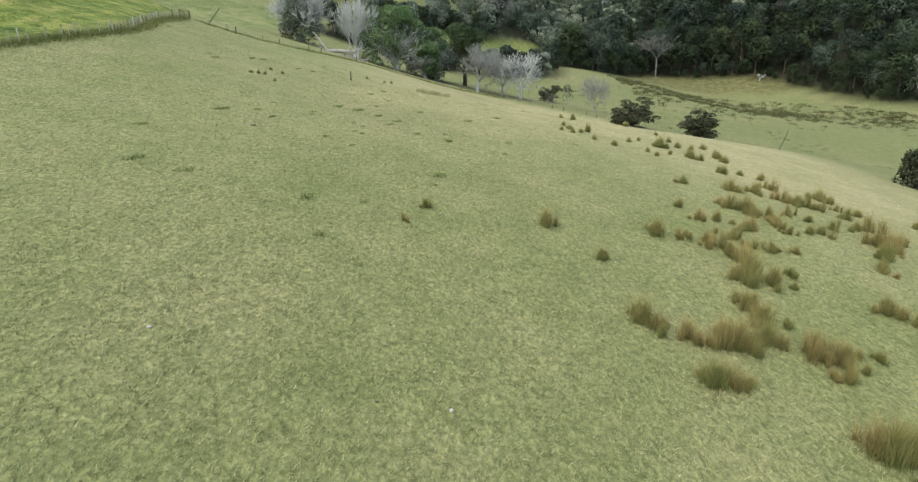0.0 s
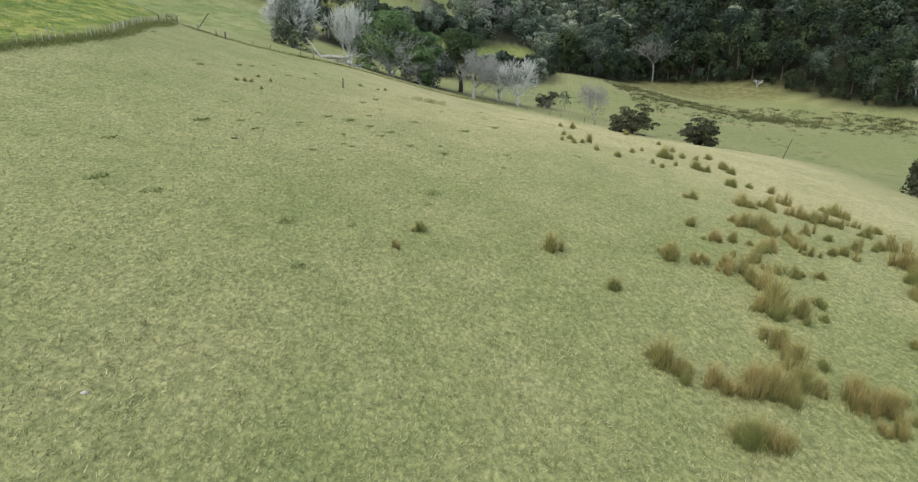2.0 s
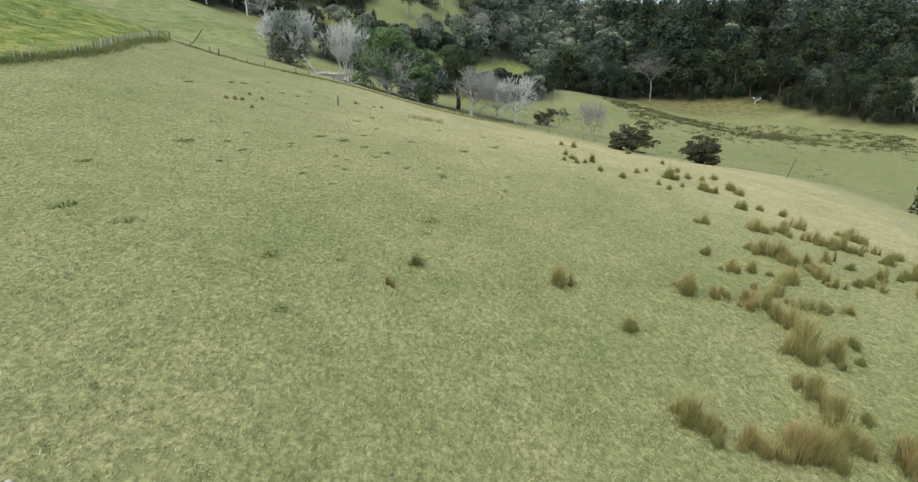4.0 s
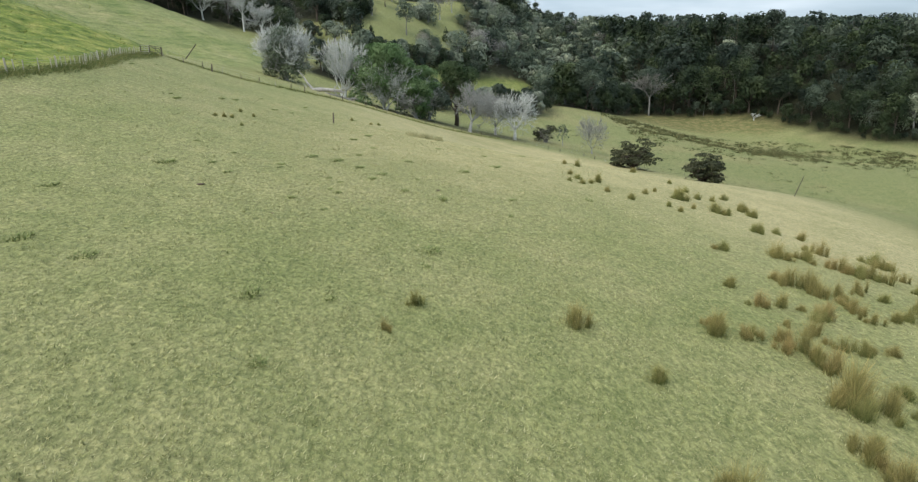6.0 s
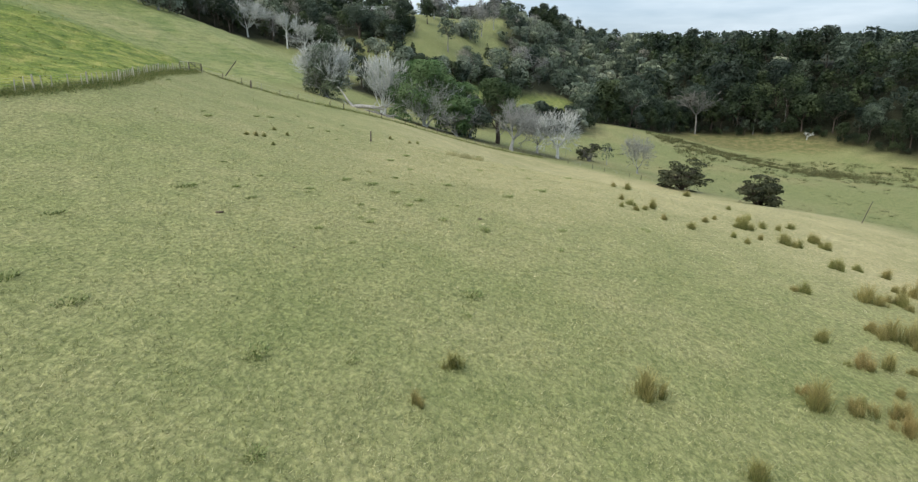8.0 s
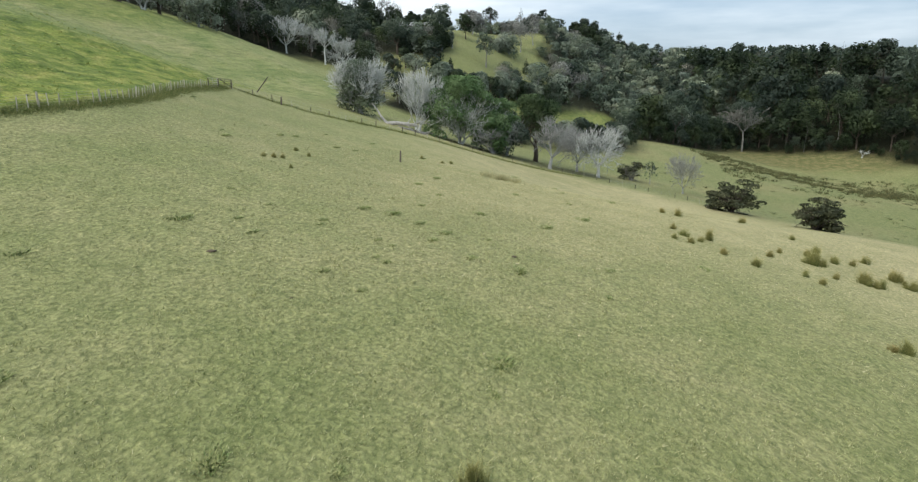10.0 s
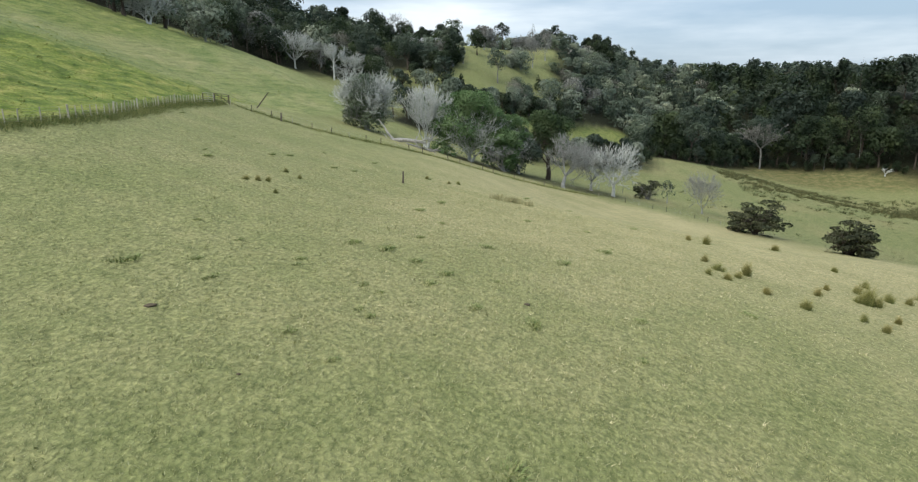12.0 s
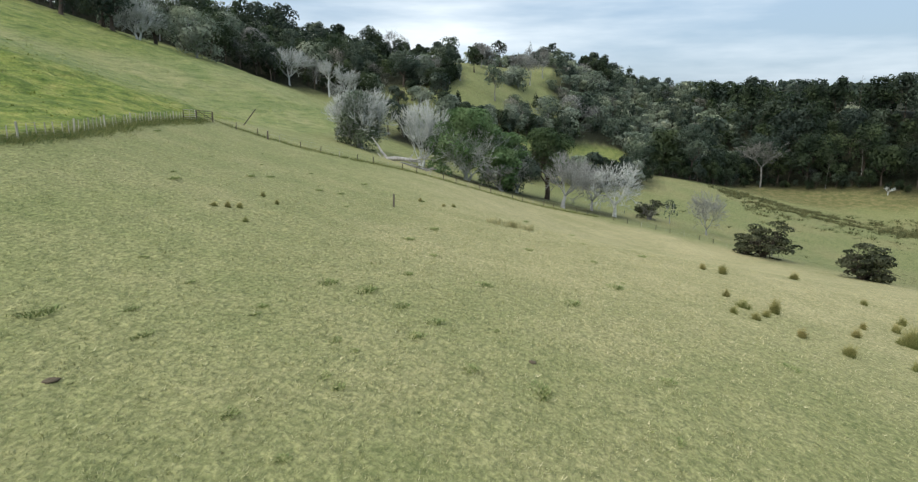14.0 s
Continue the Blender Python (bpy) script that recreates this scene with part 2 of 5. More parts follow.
def wire_material():
    m = Mat("galvanised_wire", 0.45, 0.5)
    m.b.inputs["Metallic"].default_value = 0.8
    return m.done(m.ramp(m.noise(8.0), (0.3, (0.24, 0.24, 0.23)), (0.7, (0.42, 0.42, 0.41))))


M_WIRE = wire_material()

# ---- the lie of the land ----
X_NODES = np.array([-170, -95, -60, -34, -12, 10, 40, 90, 150.0])
Y_NODES = np.array([-10, 30, 55, 80, 105, 135, 170, 215, 280, 360, 500.0])
HILL = np.array([
    (44.9, 22.8, 13.7, 7.6, 2.4, -5.4, -9.6, -19.6, -25.2),
    (45.8, 24.3, 14.9, 6.2, 2.7, -1.2, -6.0, -18.8, -29.2),
    (46.8, 25.7, 17.4, 9.1, 3.0, -1.0, -7.6, -18.7, -29.9),
    (48.4, 26.1, 18.6, 8.0, 1.6, -2.6, -7.5, -20.8, -28.9),
    (50.5, 25.9, 15.2, 6.7, 0.5, -6.5, -10.4, -19.0, -25.3),
    (52.6, 27.4, 11.8, 4.6, -1.9, -7.6, -13.3, -22.6, -24.3),
    (46.5, 27.8, 14.6, 4.0, -3.3, -9.0, -13.6, -19.7, -22.6),
    (48.2, 26.7, 13.4, 8.2, 0.8, -6.0, -9.2, -20.2, -22.8),
    (46.1, 35.4, 28.6, 27.6, 15.8, -0.6, -8.2, -12.4, 6.5),
    (54.8, 35.5, 30.3, 35.7, 34.9, 31.5, 6.9, 9.4, 11.2),
    (73.9, 47.7, 34.9, 29.4, 30.4, 36.9, 40.2, 25.7, 7.2),
])


def spline(nodes, v):
    """Weights of a natural cubic spline through the nodes, at v."""
    k = len(nodes)
    h = np.diff(nodes)
    a, b = np.eye(k), np.zeros((k, k))
    for i in range(1, k - 1):
        a[i, i - 1:i + 2] = h[i - 1], 2 * (h[i - 1] + h[i]), h[i]
        b[i, i - 1:i + 2] = 6 / h[i - 1], -6 / h[i - 1] - 6 / h[i], 6 / h[i]
    s, one = np.linalg.solve(a, b), np.eye(k)
    v = np.clip(v, nodes[0], nodes[-1])
    j = np.clip(np.searchsorted(nodes, v) - 1, 0, k - 2)
    p = ((nodes[j + 1] - v) / h[j])[:, None]
    q, hh = 1 - p, (h[j] ** 2 / 6)[:, None]
    return p * one[j] + q * one[j + 1] + hh * ((p ** 3 - p) * s[j] + (q ** 3 - q) * s[j + 1])


def step(a, b, v):
    t = np.clip((v - a) / (b - a), 0, 1)
    return t * t * (3 - 2 * t)


def waves(x, y, size, seed):
    """Soft uneven relief between -1 and 1."""
    r = np.random.RandomState(seed)
    z = np.zeros_like(x)
    for _ in range(7):
        a, f, p = r.uniform(0, 6.28), r.uniform(0.6, 1.7) * 6.28 / size, r.uniform(0, 6.28)
        z += np.sin((x * math.cos(a) + y * math.sin(a)) * f + p + 1.3 * np.sin((y * math.cos(a) - x * math.sin(a)) * f * 0.6 + p))
    return z / 7


def land(x, y):
    """Height of the ground, arrays in and out."""
    x, y = np.atleast_1d(np.asarray(x, float)), np.atleast_1d(np.asarray(y, float))
    z = np.empty_like(x)
    for i in range(0, len(x), 20000):
        c = slice(i, i + 20000)
        z[c] = np.einsum("ni,nj,ij->n", spline(Y_NODES, y[c]), spline(X_NODES, x[c]), HILL)
    near = 1 - step(120, 170, y)
    z += 0.05 * near * waves(x, y, 3.0, 3) + 0.02 * near * waves(x, y, 0.9, 4)
    hill = step(2, 8, fence_x(y) - x) * step(30, 45, y)
    z += hill * (0.3 * np.sin((x * 0.55 + y * 0.25 + z * 1.5) * 0.9 + 2 * waves(x, y, 14, 6)) + 0.35 * waves(x, y, 7, 5))
    far = step(430, 900, y)
    z = z * (1 - far) + far * (41 + 8 * waves(x, y, 420, 8) + 0.02 * np.clip(x, -400, 600))
    z -= step(1100, 2000, y) * 60
    return z


def land_at(x, y):
    return float(land(x, y)[0])


def fence_x(y):
    """Line of the boundary fence, left of the paddock."""
    return np.interp(y, [-10, 30, 40, 45, 50, 56, 62, 72, 80, 91, 95, 110], [-62, -36, -32, -30.7, -29.9, -29.6, -30.3, -33.4, -35.8, -38.0, -38.6, -41])


EDGE_X = [-170, -98, -81, -66, -52, -44, -39, -14, -9, 4, 27, 31, 33.5, 51, 79, 101, 114, 123, 130, 139, 151, 170]
EDGE_Y = [156, 186, 206, 228, 226, 230, 240, 240, 242, 256, 270, 262, 232, 234, 268, 264, 259, 250, 239, 230, 225, 222]
THICKET = [(11, 205), (31, 202), (36, 233), (24, 227), (11, 219)]
BELT = [(-39, 171), (-20, 176), (-3, 178), (1, 196), (-22, 198), (-39, 194)]
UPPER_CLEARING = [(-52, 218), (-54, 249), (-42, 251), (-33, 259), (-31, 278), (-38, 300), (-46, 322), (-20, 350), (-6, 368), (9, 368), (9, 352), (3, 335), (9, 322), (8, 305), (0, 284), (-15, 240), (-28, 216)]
LOWER_CLEARING = [(-14, 214), (-12, 240), (1, 266), (18, 294), (36, 309), (38, 290), (33, 262), (30, 244), (14, 232), (0, 214)]


def inside(poly, x, y):
    x, y = np.asarray(x, float), np.asarray(y, float)
    hit = np.zeros(x.shape, bool)
    for (x0, y0), (x1, y1) in zip(poly, poly[1:] + poly[:1]):
        hit ^= ((y0 > y) != (y1 > y)) & (x < (x1 - x0) * (y - y0) / (y1 - y0 + 1e-9) + x0)
    return hit


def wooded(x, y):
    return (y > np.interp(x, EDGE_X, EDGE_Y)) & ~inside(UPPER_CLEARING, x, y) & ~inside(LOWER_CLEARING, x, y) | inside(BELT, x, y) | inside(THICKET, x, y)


def mesh(name, verts, faces, material, smooth=False):
    me = bpy.data.meshes.new(name)
    me.from_pydata(verts, [], faces)
    me.materials.append(material)
    if smooth:
        me.polygons.foreach_set("use_smooth", [True] * len(me.polygons))
    me.update()
    return me


def raw_mesh(name, verts, corners, sides, material):
    """A mesh of equal polygons from arrays."""
    me = bpy.data.meshes.new(name)
    n = len(corners) // sides
    me.vertices.add(len(verts))
    me.vertices.foreach_set("co", np.asarray(verts, np.float32).ravel())
    me.loops.add(len(corners))
    me.loops.foreach_set("vertex_index", np.asarray(corners, np.int32))
    me.polygons.add(n)
    me.polygons.foreach_set("loop_start", np.arange(0, n * sides, sides, dtype=np.int32))
    me.materials.append(material)
    me.update(calc_edges=True)
    return me


def part(name, me, parent, label=""):
    ob = new(name, me)
    ob.parent = parent
    return tagged(ob, label)


def spaced(lo, a, b, hi, fine, grow):
    """Coordinates, fine from a to b and wider apart beyond."""
    c = list(np.arange(a, b + fine / 2, fine))
    s, v = fine, b
    while v < hi:
        s *= grow
        v += s
        c.append(v)
    s, v = fine, a
    while v > lo:
        s *= grow
        v -= s
        c.insert(0, v)
    return np.array(c)


def build_ground():
    xs, ys = spaced(-3000, -64, 40, 3000, 0.8, 1.055), spaced(-600, 8, 125, 4000, 0.75, 1.016)
    gx, gy = np.meshgrid(xs, ys)
    x, y = gx.ravel(), gy.ravel()
    z = land(x, y)
    nx, ny = len(xs), len(ys)
    i = np.arange(nx * ny).reshape(ny, nx)
    corners = np.stack([i[:-1, :-1], i[:-1, 1:], i[1:, 1:], i[1:, :-1]], -1).reshape(-1)
    me = raw_mesh("ground", np.stack([x, y, z], 1), corners, 4, M_GROUND)
    me.polygons.foreach_set("use_smooth", [True] * len(me.polygons))
    wob = waves(x, y, 30, 11)
    bank = fence_x(y) - x
    side = step(0, 1.5, bank) * step(-20, 30, y) * (1 - step(150, 230, y))
    lush = side * np.clip(0.05 + 0.95 * (1 - step(4, 16, bank - (95 - y) * 0.5 + 4 * wob)) + 0.5 * step(19, 25, z + 3 * wob) * step(108, 125, y), 0, 1)
    # the lower clearing's sunlit look is painted in as brighter yellow-green grass
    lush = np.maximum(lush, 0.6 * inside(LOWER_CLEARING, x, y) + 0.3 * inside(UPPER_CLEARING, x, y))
    crest = x - np.interp(y, [10, 40, 70, 100, 130], [60, 32, 8, -8, -12])
    dry = step(-24, 8, crest + 5 * wob) * (1 - step(14, 48, x - np.interp(y, [20, 60, 100, 140], [42, 33, 26, 8]))) * (1 - step(128, 140, y))
    dry = np.maximum(dry, 0.8 * step(32, 72, y + 6 * wob) * (1 - step(96, 128, y)) * (0.12 + 0.88 * step(-24, -2, x - 0.25 * (y - 50))) * step(-3, 1, x - fence_x(y)) * (1 - step(20, 40, x)))
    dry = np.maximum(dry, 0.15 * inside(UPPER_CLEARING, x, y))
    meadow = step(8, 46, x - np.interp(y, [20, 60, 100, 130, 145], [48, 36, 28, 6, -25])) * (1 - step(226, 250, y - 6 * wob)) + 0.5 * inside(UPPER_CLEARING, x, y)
    scrub = step(0.35, 0.75, 0.3 + 0.4 * wob + 0.75 * step(236, 254, y)) * step(205, 222, y) * step(55, 75, x) * 0.8
    litter_shade = sum(wooded(x + 3.5 * math.cos(a), y + 3.5 * math.sin(a)) for a in (0.3, 1.5, 2.8, 4.0, 5.3)) / 5 * (1 - step(1500, 1800, y))
    # bare trodden earth and painted tree shade under the row of trees
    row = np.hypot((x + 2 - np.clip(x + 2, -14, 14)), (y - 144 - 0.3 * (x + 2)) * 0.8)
    litter_shade = np.maximum(litter_shade, 0.55 * (1 - step(2.5, 7.5, row + 2.0 * wob)))
    for name, v in (("lush", lush), ("hill", side), ("dry", dry), ("meadow", np.clip(meadow, 0, 1)), ("scrub", scrub), ("litter_shade", litter_shade)):
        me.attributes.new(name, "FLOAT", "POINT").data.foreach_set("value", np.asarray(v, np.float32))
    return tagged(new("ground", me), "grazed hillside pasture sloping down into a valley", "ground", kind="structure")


build_ground()


# ---- trees ----
class Shape:
    """Points and polygons being gathered."""

    def __init__(self):
        self.v, self.f = [], []

    def tube(self, p, q, r0, r1, sides):
        d = (q - p).normalized()
        a = d.orthogonal().normalized()
        b = d.cross(a)
        k = len(self.v)
        for c, r in ((p, r0), (q, r1)):
            for i in range(sides):
                t = 6.2832 * i / sides
                self.v.append(c + (a * math.cos(t) + b * math.sin(t)) * r)
        for i in range(sides):
            j = (i + 1) % sides
            self.f.append((k + i, k + j, k + sides + j, k + sides + i))
        self.f.append(tuple(range(k + sides, k + 2 * sides)))


def rand_dir(rng):
    while True:
        v = Vector((rng.uniform(-1, 1), rng.uniform(-1, 1), rng.uniform(-1, 1)))
        if 0.05 < v.length < 1:
            return v.normalized()


def grow(s, rng, p, d, length, r, level, forks, spread, lift, ends, thin=0.012):
    """A bent limb, with its smaller limbs."""
    bends = 3 if level > 1 else 2
    for i in range(bends):
        q = p + d * (length / bends)
        r1 = max(r * (0.86 if i < bends - 1 else 0.72), thin)
        s.tube(p, q, r, r1, 6 if r > 0.12 else 4 if r > 0.05 else 3)
        p, r = q, r1
        d = (d + rand_dir(rng) * 0.22 + Vector((0, 0, lift * 0.12))).normalized()
        if level > 0 and i < bends - 1 and rng.random() < 0.75:
            side = (d + rand_dir(rng) * spread).normalized()
            grow(s, rng, p, side, length * rng.uniform(0.5, 0.75), r * 0.55, level - 1, forks, spread, lift, ends, thin)
    if level <= 0:
        ends.append(p.copy())
        return
    for _ in range(forks):
        side = (d + rand_dir(rng) * spread + Vector((0, 0, lift * 0.2))).normalized()
        grow(s, rng, p, side, length * rng.uniform(0.58, 0.85), r * rng.uniform(0.55, 0.75), level - 1, forks, spread, lift, ends, thin)


def leaves(blobs, count, size, seed, squash=1.0, inner=0.72, calm=0.0):
    """Leaf sprays spread over rounded masses: corner points of quads."""
    r = np.random.RandomState(seed)
    b = np.array([(*c, rad) for c, rad in blobs])
    w = b[:, 3] ** 2
    k = r.choice(len(b), count, p=w / w.sum())
    d = r.normal(size=(count, 3))
    d /= np.linalg.norm(d, axis=1)[:, None]
    d[:, 2] = np.where((d[:, 2] < -0.25) & (r.uniform(size=count) < 0.6), -d[:, 2], d[:, 2])
    c = b[k, :3] + d * (b[k, 3] * r.uniform(inner + (0.96 - inner) * 0.6 * calm, 1.08 - 0.03 * calm, count))[:, None] * [1, 1, squash]
    n = d * (0.7 + 0.5 * calm) + r.normal(size=(count, 3)) * (0.55 - 0.22 * calm) + [0, 0, 0.25]
    n /= np.linalg.norm(n, axis=1)[:, None]
    t = np.cross(n, r.normal(size=(count, 3)))
    t /= np.linalg.norm(t, axis=1)[:, None]
    u = np.cross(n, t)
    s = size * r.uniform(0.55, 1.35, count)[:, None]
    t, u = t * s, u * s * r.uniform(0.45, 0.9, count)[:, None]
    bend = n * s * 0.25
    face = d + 0.35 * n + [0, 0, 0.2]
    face /= np.linalg.norm(face, axis=1)[:, None]
    return np.stack([c - t, c - u * 0.9 + bend, c + t, c + u + bend], 1).reshape(-1, 3), np.repeat(face, 4, 0)


def joined(made):
    return np.concatenate([m[0] for m in made]), np.concatenate([m[1] for m in made])


def full(blobs, count, size, seed, squash=1.0, inside_count=24, calm=0.0):
    """A crown that one cannot see through: fine outer sprays over broad inner ones."""
    core = [(c, rad * 0.66) for c, rad in blobs]
    return joined([leaves(blobs, count, size, seed, squash, 0.82, calm), leaves(core, inside_count * len(blobs), size * 1.9, seed + 1, squash, 0.6, calm)])


def haze(blobs, count, length, width, seed):
    """Leafless twigs that fill a rounded crown, as slender sprays."""
    r = np.random.RandomState(seed)
    b = np.array([(*c, rad) for c, rad in blobs])
    k = r.choice(len(b), count, p=b[:, 3] ** 2 / (b[:, 3] ** 2).sum())
    d = r.normal(size=(count, 3)) + [0, 0, 0.5]
    d /= np.linalg.norm(d, axis=1)[:, None]
    c = b[k, :3] + d * (b[k, 3] * r.uniform(0.3, 1.0, count))[:, None]
    t = d + r.normal(size=(count, 3)) * 0.45
    t *= length * r.uniform(0.5, 1.2, count)[:, None] / np.linalg.norm(t, axis=1)[:, None]
    u = np.cross(t, r.normal(size=(count, 3)))
    u *= width / np.linalg.norm(u, axis=1)[:, None]
    return np.stack([c - t, c - u, c + t, c + u], 1).reshape(-1, 3), np.repeat(d, 4, 0)


def twig_mesh(ends, per_end, length, width, seed, material, up=0.5):
    """Fine bare twigs that spring from the ends of the branches."""
    r = np.random.RandomState(seed)
    p = np.repeat(np.array([tuple(e) for e in ends]), per_end, 0)
    c = p.mean(0) * [1, 1, 0.6]
    d = p - c
    d /= np.linalg.norm(d, axis=1)[:, None] + 1e-6
    d = d + r.normal(size=d.shape) * 0.7 + [0, 0, up]
    d /= np.linalg.norm(d, axis=1)[:, None]
    s = np.cross(d, r.normal(size=d.shape))
    s *= width / (np.linalg.norm(s, axis=1)[:, None] + 1e-6)
    q = p + d * (length * r.uniform(0.4, 1.2, len(p)))[:, None]
    v = np.stack([p - s, p + s, q], 1).reshape(-1, 3)
    return raw_mesh("twig_spray", v, np.arange(len(v)), 3, material)


def crown_mesh(name, made, material):
    """Leaf sprays as a mesh, shaded as the rounded masses that they clothe."""
    verts, normals = made
    me = raw_mesh(name, verts, np.arange(len(verts)), 4, material)
    me.attributes.new("custom_normal", "FLOAT_VECTOR", "POINT").data.foreach_set("vector", np.asarray(normals, np.float32).ravel())
    me.update()
    return me


def mark(me, tone):
    """Marks a crown as one of the woods; tone tells its trees apart."""
    n = len(me.vertices)
    me.attributes.new("wild", "FLOAT", "POINT").data.foreach_set("value", np.ones(n, np.float32))
    me.attributes.new("tone", "FLOAT", "POINT").data.foreach_set("value", np.broadcast_to(np.asarray(tone, np.float32), n).copy())
    return me


def dome(rng, height, radius, low, count, flat=0.7, lump=1.0):
    """Rounded masses that make up an uneven crown."""
    out = []
    for i in range(count):
        a, e = rng.uniform(0, 6.28), rng.uniform(0, 1) ** 0.7
        h = low + (height - low) * e
        rr = radius * math.sqrt(max(0.05, 1 - (e * 0.95) ** 2)) * rng.uniform(0.35, 0.85)
        rad = radius * rng.uniform(0.26, 0.46) * lump
        out.append(((math.cos(a) * rr, math.sin(a) * rr, min(h, height - rad * flat)), rad))
    out.append(((0, 0, (height + low) / 2), radius * 0.55))
    return out


def tree(name, label, x, y, height, radius, seed, leaf=None, bark=None, low=0.3, count=1500, size=0.3, masses=14, levels=3, forks=3,
         trunk_r=0.3, lean=0.0, spread=0.75, trunk=0.28, lift=0.5, stems=1, group="", turn=0, thin=0.02, crown_label="", sink=0.25, leaf_top=1.0, squash=1.0, heart=False, twigs=0, sprays=0, lump=1.0):
    rng = random.Random(seed)
    root = new(name)
    root.location, root.rotation_euler = (x, y, land_at(x, y) - sink), (0, 0, turn)
    tagged(root, label, "tree", group)
    s, ends, limbs = Shape(), [], []
    for k in range(stems):
        d = Vector((lean + rng.uniform(-0.12, 0.12) + (rng.uniform(-0.5, 0.5) if stems > 1 else 0), rng.uniform(-0.12, 0.12) + (rng.uniform(-0.5, 0.5) if stems > 1 else 0), 1)).normalized()
        p, r = Vector((rng.uniform(-.3, .3) * (stems > 1), rng.uniform(-.3, .3) * (stems > 1), 0)), trunk_r
        s.tube(p, p + d * 0.4, r * 1.5, r * 1.05, 8)
        p = p + d * 0.38
        for i in range(3):
            q = p + d * (height * trunk / 3)
            s.tube(p, q, r, r * 0.9, 8)
            p, r = q, r * 0.9
            d = (d + rand_dir(rng) * 0.12 + Vector((lean * 0.3, 0, 0))).normalized()
        for k2 in range(forks + 1):
            a = 6.28 * (k2 + rng.random() * 0.6) / (forks + 1)
            side = (d * 0.7 + Vector((math.cos(a), math.sin(a), 0)) * spread + Vector((0, 0, 0.2))).normalized()
            limbs.append(Shape())
            grow(limbs[-1], rng, p, side, height * (1 - trunk) * 0.40, r * 0.6, levels, forks, spread, lift, ends, thin)
    every = [v for q in (s, *limbs) for v in q.v]
    top = max(v.z for v in every)
    reach = sorted(max(abs(v.x), abs(v.y)) for v in every)
    wide = reach[int(len(reach) * 0.96)]
    kz, kx = height / top, radius / wide * (0.66 if leaf and leaf_top == 1 else 1)
    for v in every:
        f = min(1, max(0, (v.z - 0.5) / (height * 0.3)))
        v.x, v.y, v.z = v.x * (1 + (kx - 1) * f), v.y * (1 + (kx - 1) * f), v.z * kz * (0.93 if leaf else 1)
    for v in ends:
        v.x, v.y, v.z = v.x * kx, v.y * kx, v.z * kz * (0.93 if leaf else 1)
    wood = part("trunk", mesh("trunk", s.v, s.f, bark or M_BARK_GREY, True), root)
    for q in limbs:
        part("limb", mesh("limb", q.v, q.f, bark or M_BARK_GREY, True), wood)
    if twigs:
        tagged(part("twig_spray", twig_mesh(ends, twigs, height * 0.08, 0.019, seed, bark or M_BARK_GREY), root), kind="stuff")
    if leaf:
        blobs = dome(rng, height * leaf_top, radius, height * low, masses, lump=lump)
        if sprays:
            pick = rng.sample(ends, min(len(ends), sprays))
            blobs = [(tuple(e), radius * rng.uniform(0.13, 0.27)) for e in pick]
        made = full(blobs, count, size, seed, squash) if heart else leaves(blobs, count, size, seed, squash, 0.8)
        part("crown", crown_mesh("crown", made, leaf), root, crown_label)
    return root


# the row of trees below the paddock
tree("shrubby_tree", "grey twiggy tree with a green leafy underside below the paddock fence", -32.5, 137, 12.0, 5.2, 21, M_LEAF_GREY, M_BARK_PALE, twigs=3, low=0.06, count=3600, size=0.17, masses=18, levels=3, forks=4, trunk=0.08, stems=3, spread=0.9, thin=0.06, lift=0.8, leaf_top=0.8)
tree("shrub", "dull green bushy undergrowth round the grey tree", -31.8, 135.8, 6.8, 5.2, 121, M_LEAF_SHRUB, M_BARK_GREY, low=0.05, count=6500, size=0.16, heart=True, twigs=3, masses=16, levels=2, trunk=0.05, stems=2)
tree("bare_tree", "bare silvery tree with upswept branches beside a fallen trunk", -21.5, 139, 12.5, 4.4, 22, None, M_BARK_PALE, levels=3, forks=3, trunk=0.1, stems=3, spread=0.7, thin=0.065, lift=1.0, trunk_r=0.3, twigs=1)
tree("broadleaf_tree", "large spreading green tree with grey twigs showing", -13.2, 140, 12.6, 8.2, 23, M_LEAF_GREEN, M_BARK_PALE, low=0.1, count=24000, size=0.17, masses=60, lump=0.62, levels=3, twigs=4, heart=True, stems=3, trunk=0.1, thin=0.04)
tree("broadleaf_tree", "dense green tree crowded between its neighbours", -6.5, 144, 10.5, 5.6, 124, M_LEAF_GREEN, M_BARK_PALE, low=0.1, count=11000, size=0.17, heart=True, lump=0.65, twigs=2, masses=36, levels=3, stems=2, trunk=0.12, thin=0.04)
tree("broadleaf_tree", "low green tree spreading under its taller neighbour", -7.0, 139, 7.5, 4.6, 123, M_LEAF_GREEN, M_BARK_GREY, low=0.06, count=8500, size=0.17, lump=0.65, twigs=2, masses=32, levels=3, heart=True, stems=2, trunk=0.1, thin=0.04)
tree("broadleaf_tree", "dull green tree with dead grey branch tips", -4.5, 146, 9.5, 4.6, 24, M_LEAF_WOOD, M_BARK_PALE, low=0.12, count=4200, size=0.2, levels=3, trunk=0.15, stems=2, thin=0.04)
